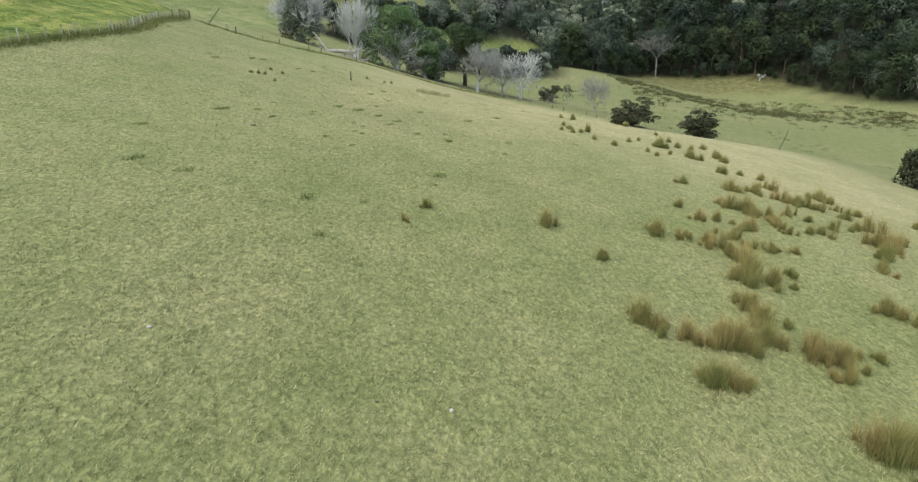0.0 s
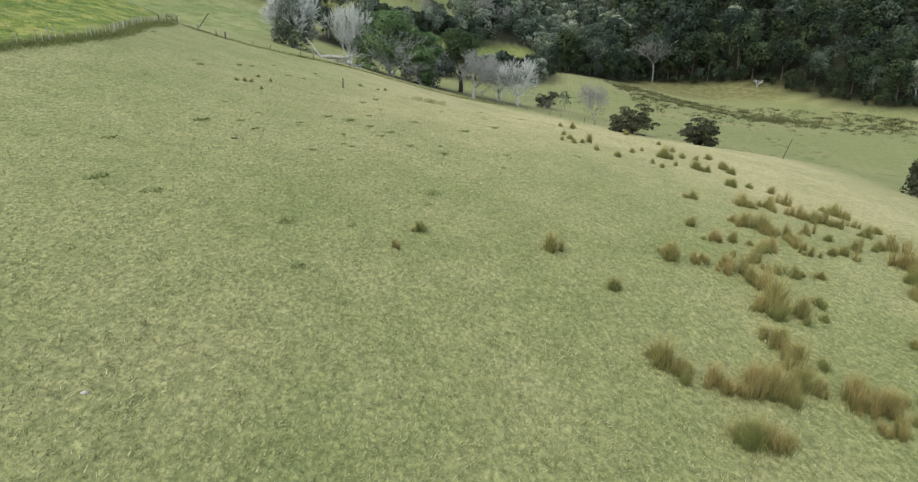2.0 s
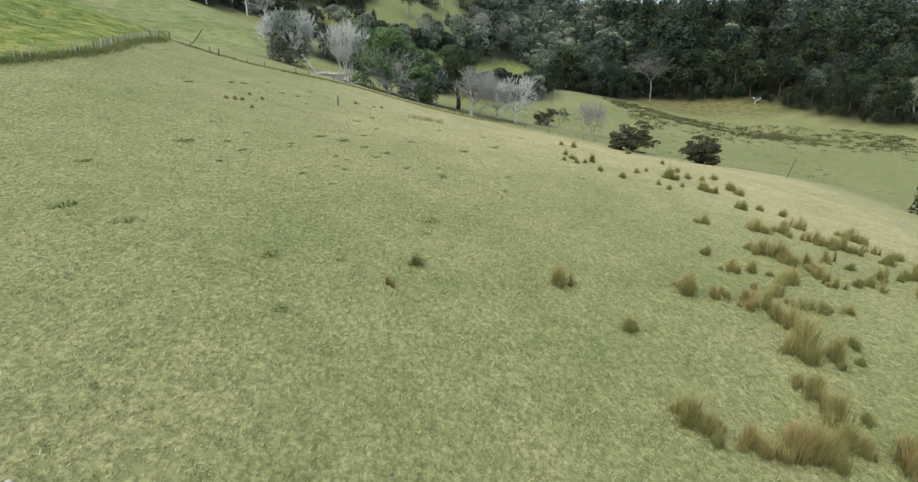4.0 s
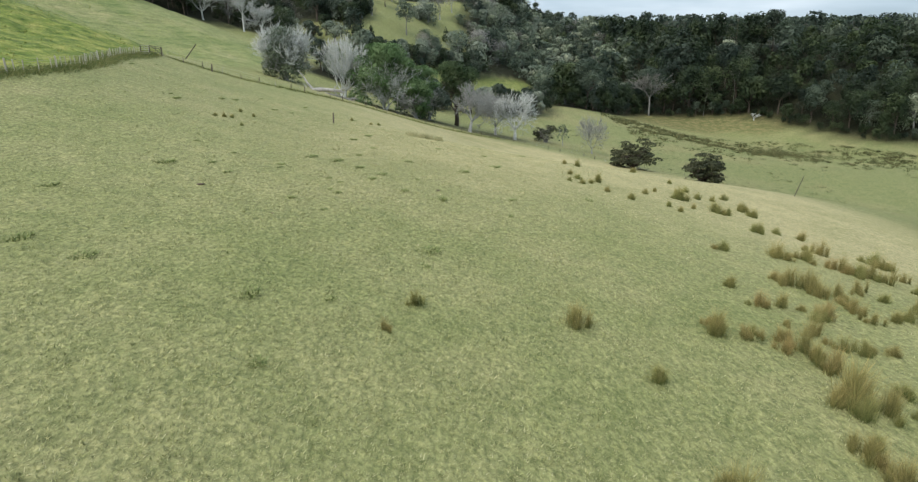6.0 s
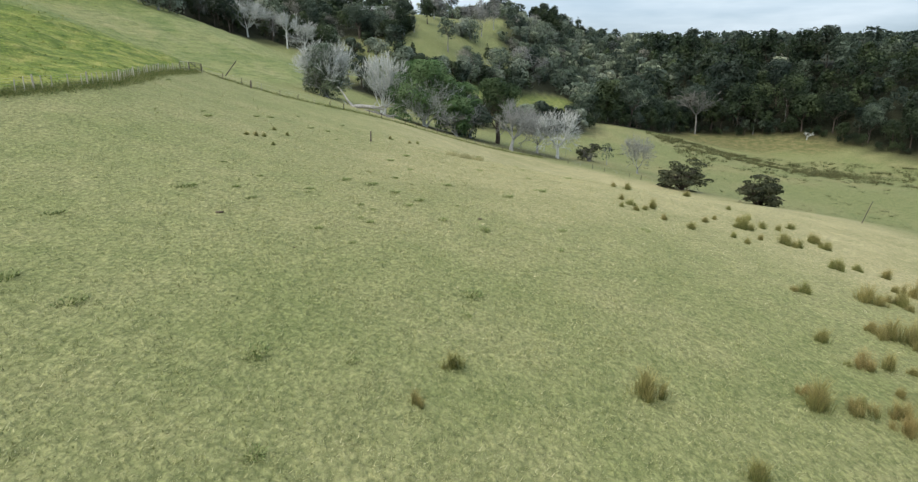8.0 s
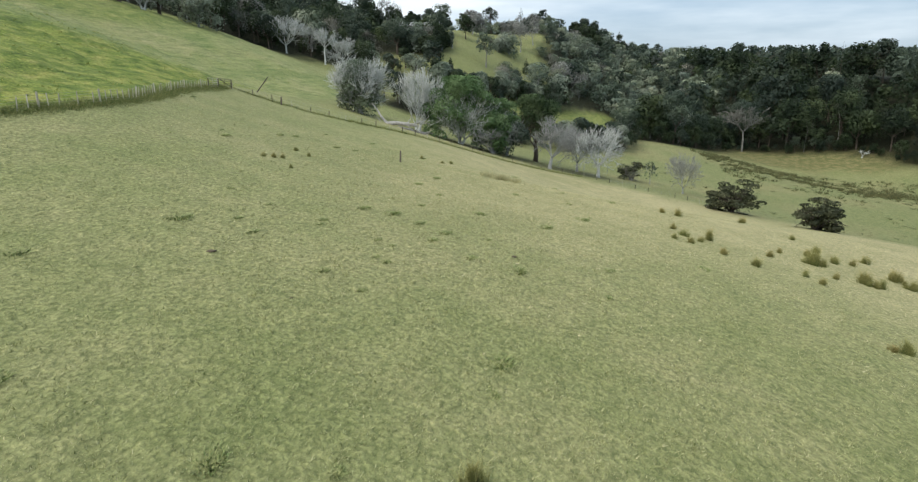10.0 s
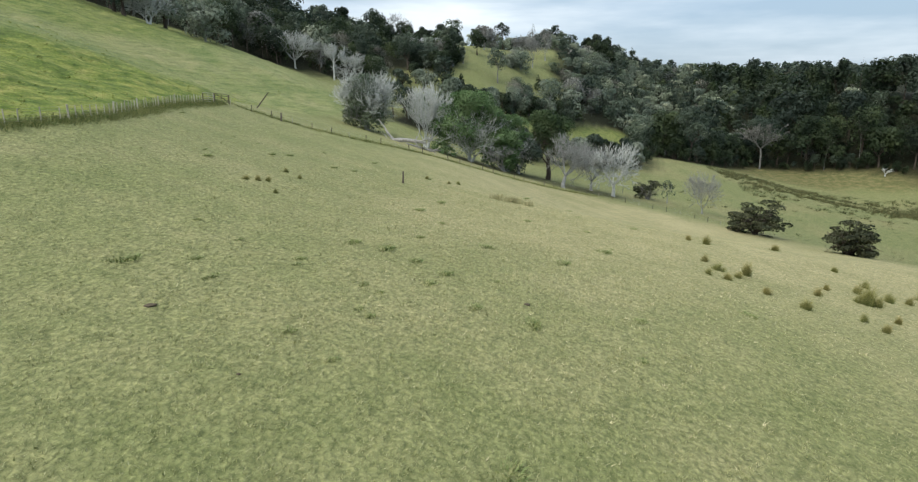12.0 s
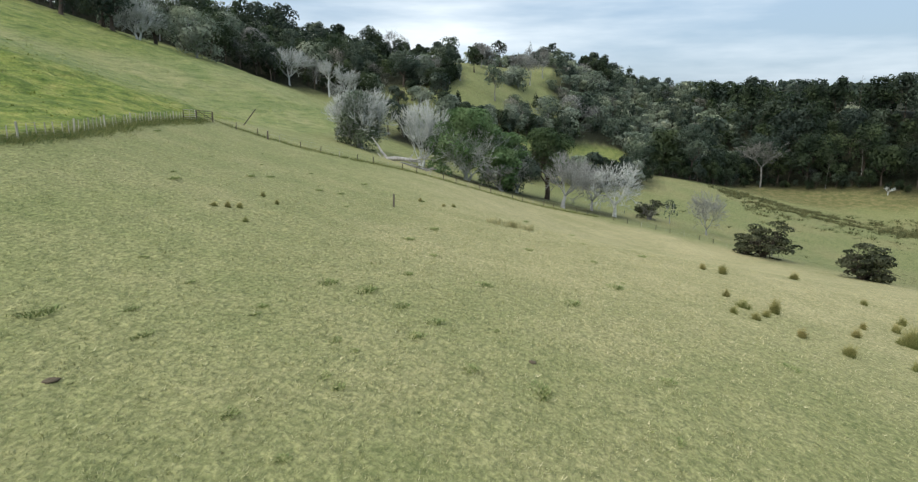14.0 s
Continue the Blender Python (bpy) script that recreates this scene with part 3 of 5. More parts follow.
tree("broadleaf_tree", "dark green tree leaning on a forked trunk", 1.2, 151, 13.6, 5.8, 25, M_LEAF_DOME, M_BARK_DARK, low=0.42, count=13000, size=0.17, heart=True, lump=0.7, masses=36, trunk=0.3, trunk_r=0.5, lean=-0.2, stems=2)
tree("bare_tree", "bare grey tree with a pale trunk by the lower fence", 4.0, 138.5, 10.2, 4.6, 26, None, M_BARK_GREY, lean=-0.16, turn=3.14, levels=3, forks=4, trunk=0.2, spread=0.95, thin=0.04, trunk_r=0.4, twigs=3)
tree("bare_tree", "bare grey tree standing behind the fence", 10.0, 149, 10.0, 4.4, 27, None, M_BARK_GREY, levels=3, forks=4, trunk=0.18, spread=0.95, thin=0.04, twigs=3)
tree("bare_tree", "bare silvery white tree with dense twigs", 14.0, 146, 10.8, 4.5, 28, None, M_BARK_PALE, lean=0.16, levels=3, forks=4, trunk=0.2, spread=1.0, thin=0.06, trunk_r=0.4, twigs=2)
tree("small_bush", "low dark bush with bare twigs", 22.5, 158, 4.6, 3.8, 29, M_LEAF_BUSH, M_BARK_DULL, count=1700, size=0.17, trunk=0.08, stems=3, levels=2, spread=1.1, squash=0.55, sprays=24, twigs=3)
tree("sapling", "thin dull sapling standing in the meadow", 26.5, 157, 5.0, 1.6, 30, M_LEAF_WOOD, M_BARK_GREY, low=0.35, count=260, size=0.16, trunk_r=0.1, levels=2)
tree("bare_shrub", "hazy grey leafless shrub on the slope", 31.5, 148, 8.5, 3.2, 31, None, M_BARK_GREY, levels=3, forks=4, trunk=0.12, spread=0.8, thin=0.03, trunk_r=0.2, twigs=3)
tree("dark_bush", "dark flat-topped bush with layered foliage", 34.3, 125.2, 6.6, 5.2, 32, M_LEAF_BUSH, M_BARK_DARK, sink=0.7, count=6500, size=0.17, trunk=0.08, stems=4, levels=2, forks=3, spread=1.3, lift=0.1, squash=0.34, sprays=58)
tree("dark_bush", "dark rounded bush with spreading foliage", 42.0, 110.8, 6.0, 4.4, 33, M_LEAF_BUSH, M_BARK_DARK, sink=0.6, count=5600, size=0.17, trunk=0.08, stems=4, levels=2, forks=3, spread=1.2, lift=0.2, squash=0.38, sprays=52)
tree("dark_bush", "dark dense bush at the valley side", 58.8, 79.6, 4.8, 3.5, 34, M_LEAF_BUSH, M_BARK_DARK, low=0.1, count=2600, size=0.2, masses=16, trunk=0.1, stems=2, levels=2)


# ---- woods ----
def wood_kinds():
    """The kinds of tree that the woods are made of, as crown and trunk."""
    kinds = []
    heights = (8, 9, 7.5, 10.5, 8.5, 7, 8, 10, 8, 8.5)
    lows = (0.1, 0.2, 0.05, 0.25, 0.12, 0.05, 0.15, 0.15, 0.1, 0.2)
    lumps = (1.2, 1.0, 0.75, 0.8, 1.0, 0.75, 1.25, 0.9, 1.1, 1.0)
    counts = (9, 12, 20, 16, 12, 18, 8, 14, 10, 12)
    mats = (M_LEAF_WOOD, M_LEAF_WOOD, M_LEAF_DARK, M_LEAF_WOOD, M_LEAF_GREY, M_LEAF_DARK, M_LEAF_WOOD, M_LEAF_DARK, M_LEAF_GREY, M_TWIGS)
    for k in range(10):
        rng = random.Random(100 + k)
        h = heights[k]
        rad = h * rng.uniform(0.42, 0.56) * (0.75 if k == 3 else 1)
        masses = dome(rng, h, rad, h * lows[k], counts[k], lump=lumps[k])
        if k == 9:
            crown, plain = haze(masses, 800, 0.75, 0.032, 200 + k), haze(masses, 360, 0.9, 0.055, 300 + k)
        else:
            crown = full(masses, 1700, 0.19, 200 + k, 1.0, 14, 1.0)
            plain = full(masses, 500, 0.32, 300 + k, 1.0, 4, 1.0)
        s, ends = Shape(), []
        p, d, r = Vector((0, 0, -1.0)), Vector((rng.uniform(-.1, .1), rng.uniform(-.1, .1), 1)).normalized(), 0.2
        s.tube(p, p + d * (h * 0.45), r, r * 0.8, 6)
        for i in range(4):
            grow(s, rng, p + d * (h * 0.44), (d + rand_dir(rng) * 0.8).normalized(), h * 0.2, r * 0.5, 1, 2, 0.7, 0.6, ends, 0.05)
        sparse = haze(masses, 260, 1.0, 0.07, 400 + k) if k == 9 else full(masses, 240, 0.46, 400 + k, 1.0, 3, 1.0)
        kinds.append((crown, s, mats[k], plain, sparse))
    return kinds


def build_woods():
    rng = random.Random(7)
    kinds = wood_kinds()
    spots = []
    for iy in range(61):
        for ix in range(66):
            x, y = -172 + ix * 6.2 + rng.uniform(-2.8, 2.8), 150 + iy * 6.2 + rng.uniform(-2.8, 2.8)
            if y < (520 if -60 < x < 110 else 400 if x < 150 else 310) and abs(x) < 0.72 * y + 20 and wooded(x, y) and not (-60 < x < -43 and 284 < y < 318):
                spots.append((x, y, y - float(np.interp(x, EDGE_X, EDGE_Y))))
    for k in range(52):
        x = 34 + k * 2.7 + rng.uniform(-1, 1)
        e = rng.uniform(-0.5, 3.0)
        spots.append((x, float(np.interp(x, EDGE_X, EDGE_Y)) + e, e + 0.001))
    spots.sort(key=lambda t: t[2])
    masters = []
    for i, (crown, s, mat, plain, sparse) in enumerate(kinds):
        masters.append((mark(crown_mesh("crown", crown, mat), 0.0), mesh("trunk", s.v, s.f, M_BARK_DARK if i % 4 else M_BARK_GREY, True)))
    labels = ("dark green native tree at the edge of the woods", "olive green tree with a rounded crown", "dark dense tree with foliage to the ground", "tall dark tree with a bare lower trunk", "dull grey-green tree in the woods", "low dark tree at the foot of the woods", "olive tree with an uneven crown", "dark tree with a domed crown", "grey-green tree with a hazy crown", "leafless grey tree among the dark woods")
    bulk = {}
    zs = land([t[0] for t in spots], [t[1] for t in spots])
    for i, (x, y, e) in enumerate(spots):
        dark = max(step(55, 100, x - 0.15 * (y - 250)), 0.6 * step(-35, -60, x), 1.0 if e < 12 and x > 33 else 0)
        u = rng.random() * (0.6 if x < -60 and e < 30 else 0.65 if -15 < x < 65 and y > 255 else 1)
        k = rng.choice((2, 5, 7, 7, 3)) if rng.random() < 0.88 * dark else 9 if u < 0.09 and e > 4 else rng.choice((4, 8)) if u < 0.36 else rng.choice((0, 1, 2, 3, 6, 6))
        sc = rng.choice((0.6, 0.7, 0.8, 0.9, 1.0, 1.1, 1.3)) * rng.uniform(0.9, 1.1)
        sc *= 0.55 if e < -5 and y > 200 else 0.8 if e < -5 else 0.5 if e < 3 and x > 33 else 1.4 if e < 12 and x > 40 else 1.08
        sc *= 0.62 if -60 < x < -37 and 256 < y < 335 else 1
        sc *= 0.68 if y > 330 and x < 20 else 0.85 if y > 330 else 1.4 if e > 8 and x > 35 and rng.random() < 0.14 else 1
        sc *= 1 + 0.3 * float(waves(np.array([x]), np.array([y]), 48, 41)[0])
        rz = rng.uniform(0, 6.28)
        if i < 280:
            root = new("woodland_tree")
            root.location, root.rotation_euler, root.scale = (x, y, zs[i] - 0.2), (0, 0, rz), (sc, sc, sc)
            tagged(root, labels[k], "tree", "trees of the woods")
            part("trunk", masters[k][1], root)
            part("crown", masters[k][0], root)
        else:
            ca, sa = math.cos(rz), math.sin(rz)
            c, n = (np.stack([a[:, 0] * ca - a[:, 1] * sa, a[:, 0] * sa + a[:, 1] * ca, a[:, 2]], 1) for a in kinds[k][3 if y < 300 else 4])
            bulk.setdefault(kinds[k][2].name, []).append((c * sc + (x, y, zs[i] - 0.2), n, np.full(len(c), rng.random())))
    root = tagged(new("woodland"), "dense dark native bush covering the hills", "woods", kind="stuff")
    for name, cs in bulk.items():
        me = mark(crown_mesh("canopy", joined([c[:2] for c in cs]), bpy.data.materials[name]), np.concatenate([c[2] for c in cs]))
        tagged(part("canopy", me, root), kind="stuff")
    # the far ridge
    r = np.random.RandomState(9)
    n = 900
    x, y = r.uniform(-500, 900, n), r.uniform(520, 1150, n)
    z = land(x, y)
    far = []
    for i in range(n):
        far.append(leaves([((x[i], y[i], z[i] + 3), r.uniform(3, 7)), ((x[i] + 5, y[i], z[i] + 2), r.uniform(3, 6))], 60, 2.0, i, inner=0.7))
    tagged(new("far_woodland", crown_mesh("far_woodland", joined(far), M_LEAF_WOOD)), "distant wooded ridge under the sky", "woods", kind="stuff")


build_woods()


# ---- trees on the hills ----
tree("dead_tree", "tall dead tree with a pale trunk before the woods", 80.5, 266.5, 18.5, 9.5, 41, M_LEAF_WOOD, M_BARK_DULL, levels=3, forks=3, trunk=0.4, spread=1.0, thin=0.08, trunk_r=0.34, low=0.66, count=2200, size=0.2, masses=16, lump=0.8, squash=0.5, leaf_top=1.02)
tree("slim_tree", "slim dark tree with a pale bare trunk", 102, 264.6, 14, 3.0, 241, M_LEAF_DARK, M_BARK_DULL, levels=2, trunk=0.5, trunk_r=0.15, low=0.4, count=700, size=0.25)
tree("slim_tree", "tall tree with a bleached trunk before the dark woods", 114.2, 266, 17, 4.0, 242, M_LEAF_DARK, M_BARK_DULL, levels=2, trunk=0.6, trunk_r=0.17, low=0.6, count=800, size=0.25)
tree("bare_shrub", "small white leafless tree on the bank", 117.0, 253, 3.0, 1.9, 42, None, M_BARK_PALE, levels=2, forks=3, trunk=0.2, spread=0.8, thin=0.05, trunk_r=0.25, twigs=2)
tree("bare_tree", "silvery bare tree on the ridge of the green hill", -77, 219, 12.0, 7.5, 43, None, M_BARK_PALE, levels=3, forks=4, trunk=0.2, spread=0.9, thin=0.05, twigs=3)
tree("bare_tree", "slim pale bare tree on the ridge", -65.5, 222, 11.5, 3.8, 44, None, M_BARK_PALE, levels=3, forks=3, trunk=0.45, spread=0.7, thin=0.05, twigs=3)
tree("bare_tree", "pale bare tree before the dark woods", -60.5, 225, 10.0, 5.0, 45, None, M_BARK_PALE, levels=3, forks=4, trunk=0.25, spread=0.9, thin=0.05, twigs=3)
tree("clearing_tree", "round dark tree in the hill clearing", -42, 236, 6.5, 3.0, 46, M_LEAF_DARK, M_BARK_DARK, low=0.1, count=700, size=0.35)
tree("clearing_tree", "uneven dark tree in the hill clearing", -33, 237, 10.0, 4.5, 47, M_LEAF_WOOD, M_BARK_DARK, low=0.1, count=1000, size=0.38)
tree("clearing_tree", "pale trunked tree with a small rounded crown", -16.7, 269, 13.0, 4.2, 48, M_LEAF_GREY, M_BARK_DULL, low=0.5, count=800, size=0.38, trunk=0.45)
tree("clearing_tree", "dark tree on the brow of the clearing", -26.8, 293, 10.5, 3.8, 49, M_LEAF_DARK, M_BARK_DARK, low=0.3, count=800, size=0.4)
tree("skyline_tree", "tall open tree standing against the sky", -20.4, 364, 13.0, 5.0, 50, M_LEAF_DARK, M_BARK_DARK, low=0.55, count=620, size=0.4, trunk=0.5, masses=9)
tree("bare_tree", "pale bare tree beside the dark trees on the hilltop", -90.5, 164, 9.5, 4.2, 55, None, M_BARK_PALE, levels=3, forks=4, trunk=0.15, stems=2, spread=0.8, thin=0.05, twigs=3)
for x, y, h, r, seed in ((-94, 160.5, 10, 5.5, 51), (-90, 170, 8, 4.5, 52), (-102.5, 156, 12, 6, 53), (-98, 163, 11, 5, 54), (-111, 156, 11, 5.5, 56)):
    tree("hilltop_tree", "dark spreading tree at the top of the green hill", x, y, h, r, seed, M_LEAF_WOOD if seed != 52 else M_LEAF_GREY, M_BARK_DARK, low=0.3, count=1600, size=0.4, masses=18, trunk=0.3, trunk_r=0.5, group="trees on the hilltop")


tree("leaning_tree", "leaning half-dead tree with sparse leaves on the valley side", 66.5, 85, 17.0, 4.0, 56, M_LEAF_WOOD, M_BARK_PALE, low=0.35, count=420, size=0.22, masses=9, levels=2, trunk=0.5, lean=-0.32, trunk_r=0.2, thin=0.03)


def conifer(x, y, height, seed):
    rng = random.Random(seed)
    root = new("conifer")
    root.location = (x, y, land_at(x, y) - 0.2)
    tagged(root, "small dark cone-shaped conifer", "tree")
    s = Shape()
    s.tube(Vector((0, 0, 0)), Vector((0, 0, height * 0.95)), 0.16, 0.03, 6)
    part("trunk", mesh("trunk", s.v, s.f, M_BARK_DARK, True), root)
    blobs = [((rng.uniform(-.2, .2), rng.uniform(-.2, .2), height * (0.1 + 0.85 * k / 12)), height * 0.26 * (1.05 - k / 12)) for k in range(12)]
    part("crown", crown_mesh("crown", leaves(blobs, 500, 0.32, seed, 0.7), M_LEAF_DARK), root)


conifer(-27.1, 239.5, 7.0, 61)
conifer(-1.3, 300, 8.0, 62)
for x, y, h, r, seed in ((-4.3, 326, 16, 4.5, 81), (1.5, 344, 14, 5, 82), (14.2, 312, 11, 7, 83), (22, 318, 9, 6, 84), (-14, 361, 6, 3.5, 85), (-10, 362, 6.5, 3.5, 86), (-6, 364, 6, 3.5, 87)):
    tree("bare_tree", "hazy grey leafless tree beside the hill clearing", x, y, h, r, seed, M_TWIGS, M_BARK_GREY, low=0.25, count=900, size=0.3, levels=2, forks=3, trunk=0.2, spread=0.8, thin=0.06, twigs=6, group="bare trees by the clearing")
for x, y, h, r, seed, leaf in ((-9.3, 312, 9, 7, 91, M_LEAF_GREY), (-13, 306, 5.5, 4, 92, M_LEAF_GREY), (-26, 316, 10, 6, 93, M_TWIGS), (27, 368, 13, 8.5, 94, M_LEAF_GREY), (-30, 270, 8, 1.6, 95, M_LEAF_GREY), (-36, 252, 7, 5, 96, M_LEAF_DARK), (-42, 256, 8, 5.5, 97, M_LEAF_WOOD), (-33, 263, 6.5, 4, 98, M_LEAF_DARK), (-86, 181, 11, 6.5, 191, M_LEAF_GREY), (-101, 230, 12, 6.5, 192, M_LEAF_GREY), (-92, 229, 11, 6, 193, M_TWIGS), (-86, 230, 9, 5, 194, M_LEAF_GREY), (-28.5, 221, 8, 6, 99, M_LEAF_GREY)):
    tree("rounded_tree", "grey-green tree with a soft rounded crown" if leaf != M_LEAF_DARK else "dark tree with a rounded crown to the ground", x, y, h, r, seed, leaf, M_BARK_GREY, low=0.06, count=2200, size=0.3, heart=True, masses=16, lump=1.1, levels=2, trunk=0.2, group="rounded trees by the clearing")
for i, (x, y, h) in enumerate(((-45, 229, 6), (-38, 228, 7), (-30, 231, 6.5), (-24, 229, 6), (-17, 234, 7), (-11, 243, 6.5), (-6, 262, 7), (-47, 262, 6), (-24, 221, 7), (-20, 224, 7.5), (-16, 227, 8), (-13, 232, 7.5), (-10, 238, 7), (-7, 245, 7.5), (-4, 252, 7), (-1, 260, 7.5), (2, 268, 7), (5, 276, 8), (8, 284, 8), (-18, 233, 6), (-3, 262, 6.5))):
    tree("clearing_tree", "bushy tree along the lower edge of the clearing", x, y, h, h * 0.62, 170 + i, (M_LEAF_WOOD, M_LEAF_GREY, M_LEAF_DARK)[i % 3], M_BARK_DARK, low=0.1, count=900, size=0.3, heart=True, masses=10, levels=2, group="trees edging the clearing")
for i, (x, y, h) in enumerate(((-2, 185, 6.5), (2, 188, 7.5), (6, 190, 7), (10, 194, 7.5), (14, 196, 8.5), (18, 200, 7.5), (22, 201, 8), (26, 203, 7))):
    tree("thicket_tree", "dark bushy tree in the thicket below the clearing", x, y, h, h * 0.55, 280 + i, (M_LEAF_WOOD, M_LEAF_DARK, M_LEAF_WOOD, M_LEAF_GREY)[i % 4], M_BARK_DARK, low=0.06, count=1300, size=0.26, heart=True, masses=14, lump=0.9, levels=2, group="trees of the thicket")
for i, (x, y, h) in enumerate(((-5.8, 422.7, 17), (-13, 427.7, 13.5), (-9, 424, 12), (63.3, 499, 13.5), (135, 318, 20))):
    conifer(x, y, h, 70 + i)
for i, (x, y, h) in enumerate(((-97.6, 305.8, 13.8), (-109.7, 290, 14), (-89, 308.7, 14.5), (-51, 349, 14), (-45, 355, 12), (-57.5, 338, 13), (-63, 330, 13), (-54, 331, 10), (-73.5, 313.6, 13.6), (38, 491, 16.5), (44, 492.7, 16), (32, 491.7, 14), (112, 387, 15.5), (95.5, 330, 22), (114.3, 312, 22), (115.6, 325, 21), (126.9, 318, 20), (135.3, 300, 20), (143.8, 300, 18), (34.6, 430, 19), (39.4, 427, 19))):
    tree("skyline_tree", "dark tree standing above the woods on the skyline", x, y, h, h * 0.36, 150 + i, M_LEAF_DARK if i % 3 else M_LEAF_WOOD, M_BARK_DARK, low=0.4, count=1100, size=0.42, heart=True, masses=11, levels=2, group="trees on the skyline")


# ---- fallen trunk under the trees ----
def fallen_tree():
    rng = random.Random(5)
    root = new("fallen_tree")
    root.location = (-22.5, 126.5, land_at(-22.5, 126.5) + 0.35)
    tagged(root, "bleached fallen tree trunk with broken limbs on the grass", "log")
    s, ends = Shape(), []
    pts = [Vector(p) for p in ((-2.6, 0.4, 0.25), (-1.0, 0.2, 0.4), (1.6, -0.3, 0.25), (3.4, -0.4, -0.2))]
    for k, (p, q) in enumerate(zip(pts, pts[1:])):
        s.tube(p, q, (0.4, 0.36, 0.28)[k], (0.36, 0.28, 0.1)[k], 8)
    part("log", mesh("log", s.v, s.f, M_LOG), root)
    for p, d, l, r in (((-2.5, 0.5, 0.4), (-0.8, 0.2, 0.85), 4.2, 0.24), ((-2.0, 0.9, 0.1), (-1, 0.1, 0.25), 2.4, 0.2), ((1.6, -0.3, 0.2), (0.9, -0.3, 0.1), 2.6, 0.16), ((2.6, -0.3, 0.0), (0.9, 0.5, 0.15), 2.4, 0.12), ((0.5, 0, 0.3), (0.7, -0.6, -0.1), 2.4, 0.12), ((1.0, 0, 0.3), (0.6, 0.3, 0.45), 1.6, 0.1)):
        s = Shape()
        grow(s, rng, Vector(p), Vector(d).normalized(), l * 0.7, r, 1, 2, 0.5, 0.0, ends, 0.04)
        part("limb", mesh("limb", s.v, s.f, M_LOG), root)


fallen_tree()


def fallen_limb(x, y, length, r, turn, tilt, seed):
    """A bleached limb with stubs of branches, lying in the grass."""
    rng = random.Random(seed)
    root = new("fallen_limb")
    root.location, root.rotation_euler = (x, y, land_at(x, y) + r * 0.7), (0, -tilt, turn)
    tagged(root, "bleached fallen limb lying among dead branches", "log", "dead timber under the trees")
    s, ends = Shape(), []
    p, d = Vector((-length / 2, 0, 0)), Vector((1, 0, 0))
    for k in range(4):
        q = p + d * (length / 4)
        s.tube(p, q, r * (1 - 0.14 * k), r * (0.86 - 0.14 * k), 7)
        if k:
            grow(s, rng, p, (d + rand_dir(rng) * 0.9 + Vector((0, 0, 0.3))).normalized(), length * 0.16, r * 0.45, 1, 2, 0.6, 0.2, ends, 0.025)
        p, d = q, (d + rand_dir(rng) * 0.12).normalized()
    part("limb", mesh("limb", s.v, s.f, M_LOG, True), root)


for x, y, length, r, turn, tilt, seed in ((-20.6, 127.4, 5.2, 0.2, -0.25, -0.2, 1), (-19.4, 128.6, 4.6, 0.16, 0.2, -0.2, 2), (-21.8, 128.8, 4.0, 0.15, -0.1, -0.15, 3), (-18.4, 129.6, 3.6, 0.13, -0.5, -0.25, 4), (-18.9, 127.9, 3.0, 0.12, 0.7, -0.1, 5)):
    fallen_limb(x, y, length, r, turn, tilt, seed)


# ---- fences ----
def block(w, d, h, seed, taper=0.9, lean=0.03):
    """An upright of slightly crooked wood, with a chamfered top."""
    r = random.Random(seed)
    v, f = [], []
    tx, ty = r.uniform(-lean, lean) * h, r.uniform(-lean, lean) * h
    for z, k in ((-0.35, 1.0), (h * 0.5, (1 + taper) / 2), (h - 0.03, taper), (h, taper * 0.7)):
        for sx, sy in ((-1, -1), (1, -1), (1, 1), (-1, 1)):
            v.append((sx * w / 2 * k + tx * max(z, 0) / h, sy * d / 2 * k + ty * max(z, 0) / h, z))
    for k in range(3):
        for i in range(4):
            j = (i + 1) % 4
            f.append((4 * k + i, 4 * k + j, 4 * k + 4 + j, 4 * k + 4 + i))
    f.append((12, 13, 14, 15))
    return v, f


POSTS = [mesh("post", *block(0.095, 0.095, 0.98, k), M_POST) for k in range(4)]
BATTENS = [mesh("batten", *block(0.055, 0.045, 0.88, 10 + k, 0.95, 0.05), M_POST) for k in range(5)]
DARK_POSTS = [mesh("post", *block(0.085, 0.085, 1.0, 20 + k, 0.9, 0.06), M_POST_DARK) for k in range(4)]


def along(line, gap):
    """Points every gap metres along a line on the plan, with the heading."""
    out, left = [], 0.0
    for (x0, y0), (x1, y1) in zip(line, line[1:]):
        n = math.hypot(x1 - x0, y1 - y0)
        t = left
        while t < n:
            out.append((x0 + (x1 - x0) * t / n, y0 + (y1 - y0) * t / n, math.atan2(y1 - y0, x1 - x0)))
            t += gap
        left = t - n
    return out


def wires(line, heights, parent, radius=0.006):
    pts = along(line, 1.5)
    zs = land([p[0] for p in pts], [p[1] for p in pts])
    for h in heights:
        s = Shape()
        q = [Vector((p[0], p[1], z + h)) for p, z in zip(pts, zs)]
        for a, b in zip(q, q[1:]):
            s.tube(a, b, radius, radius, 3)
        part("wire", mesh("wire", s.v, s.f, M_WIRE), parent)


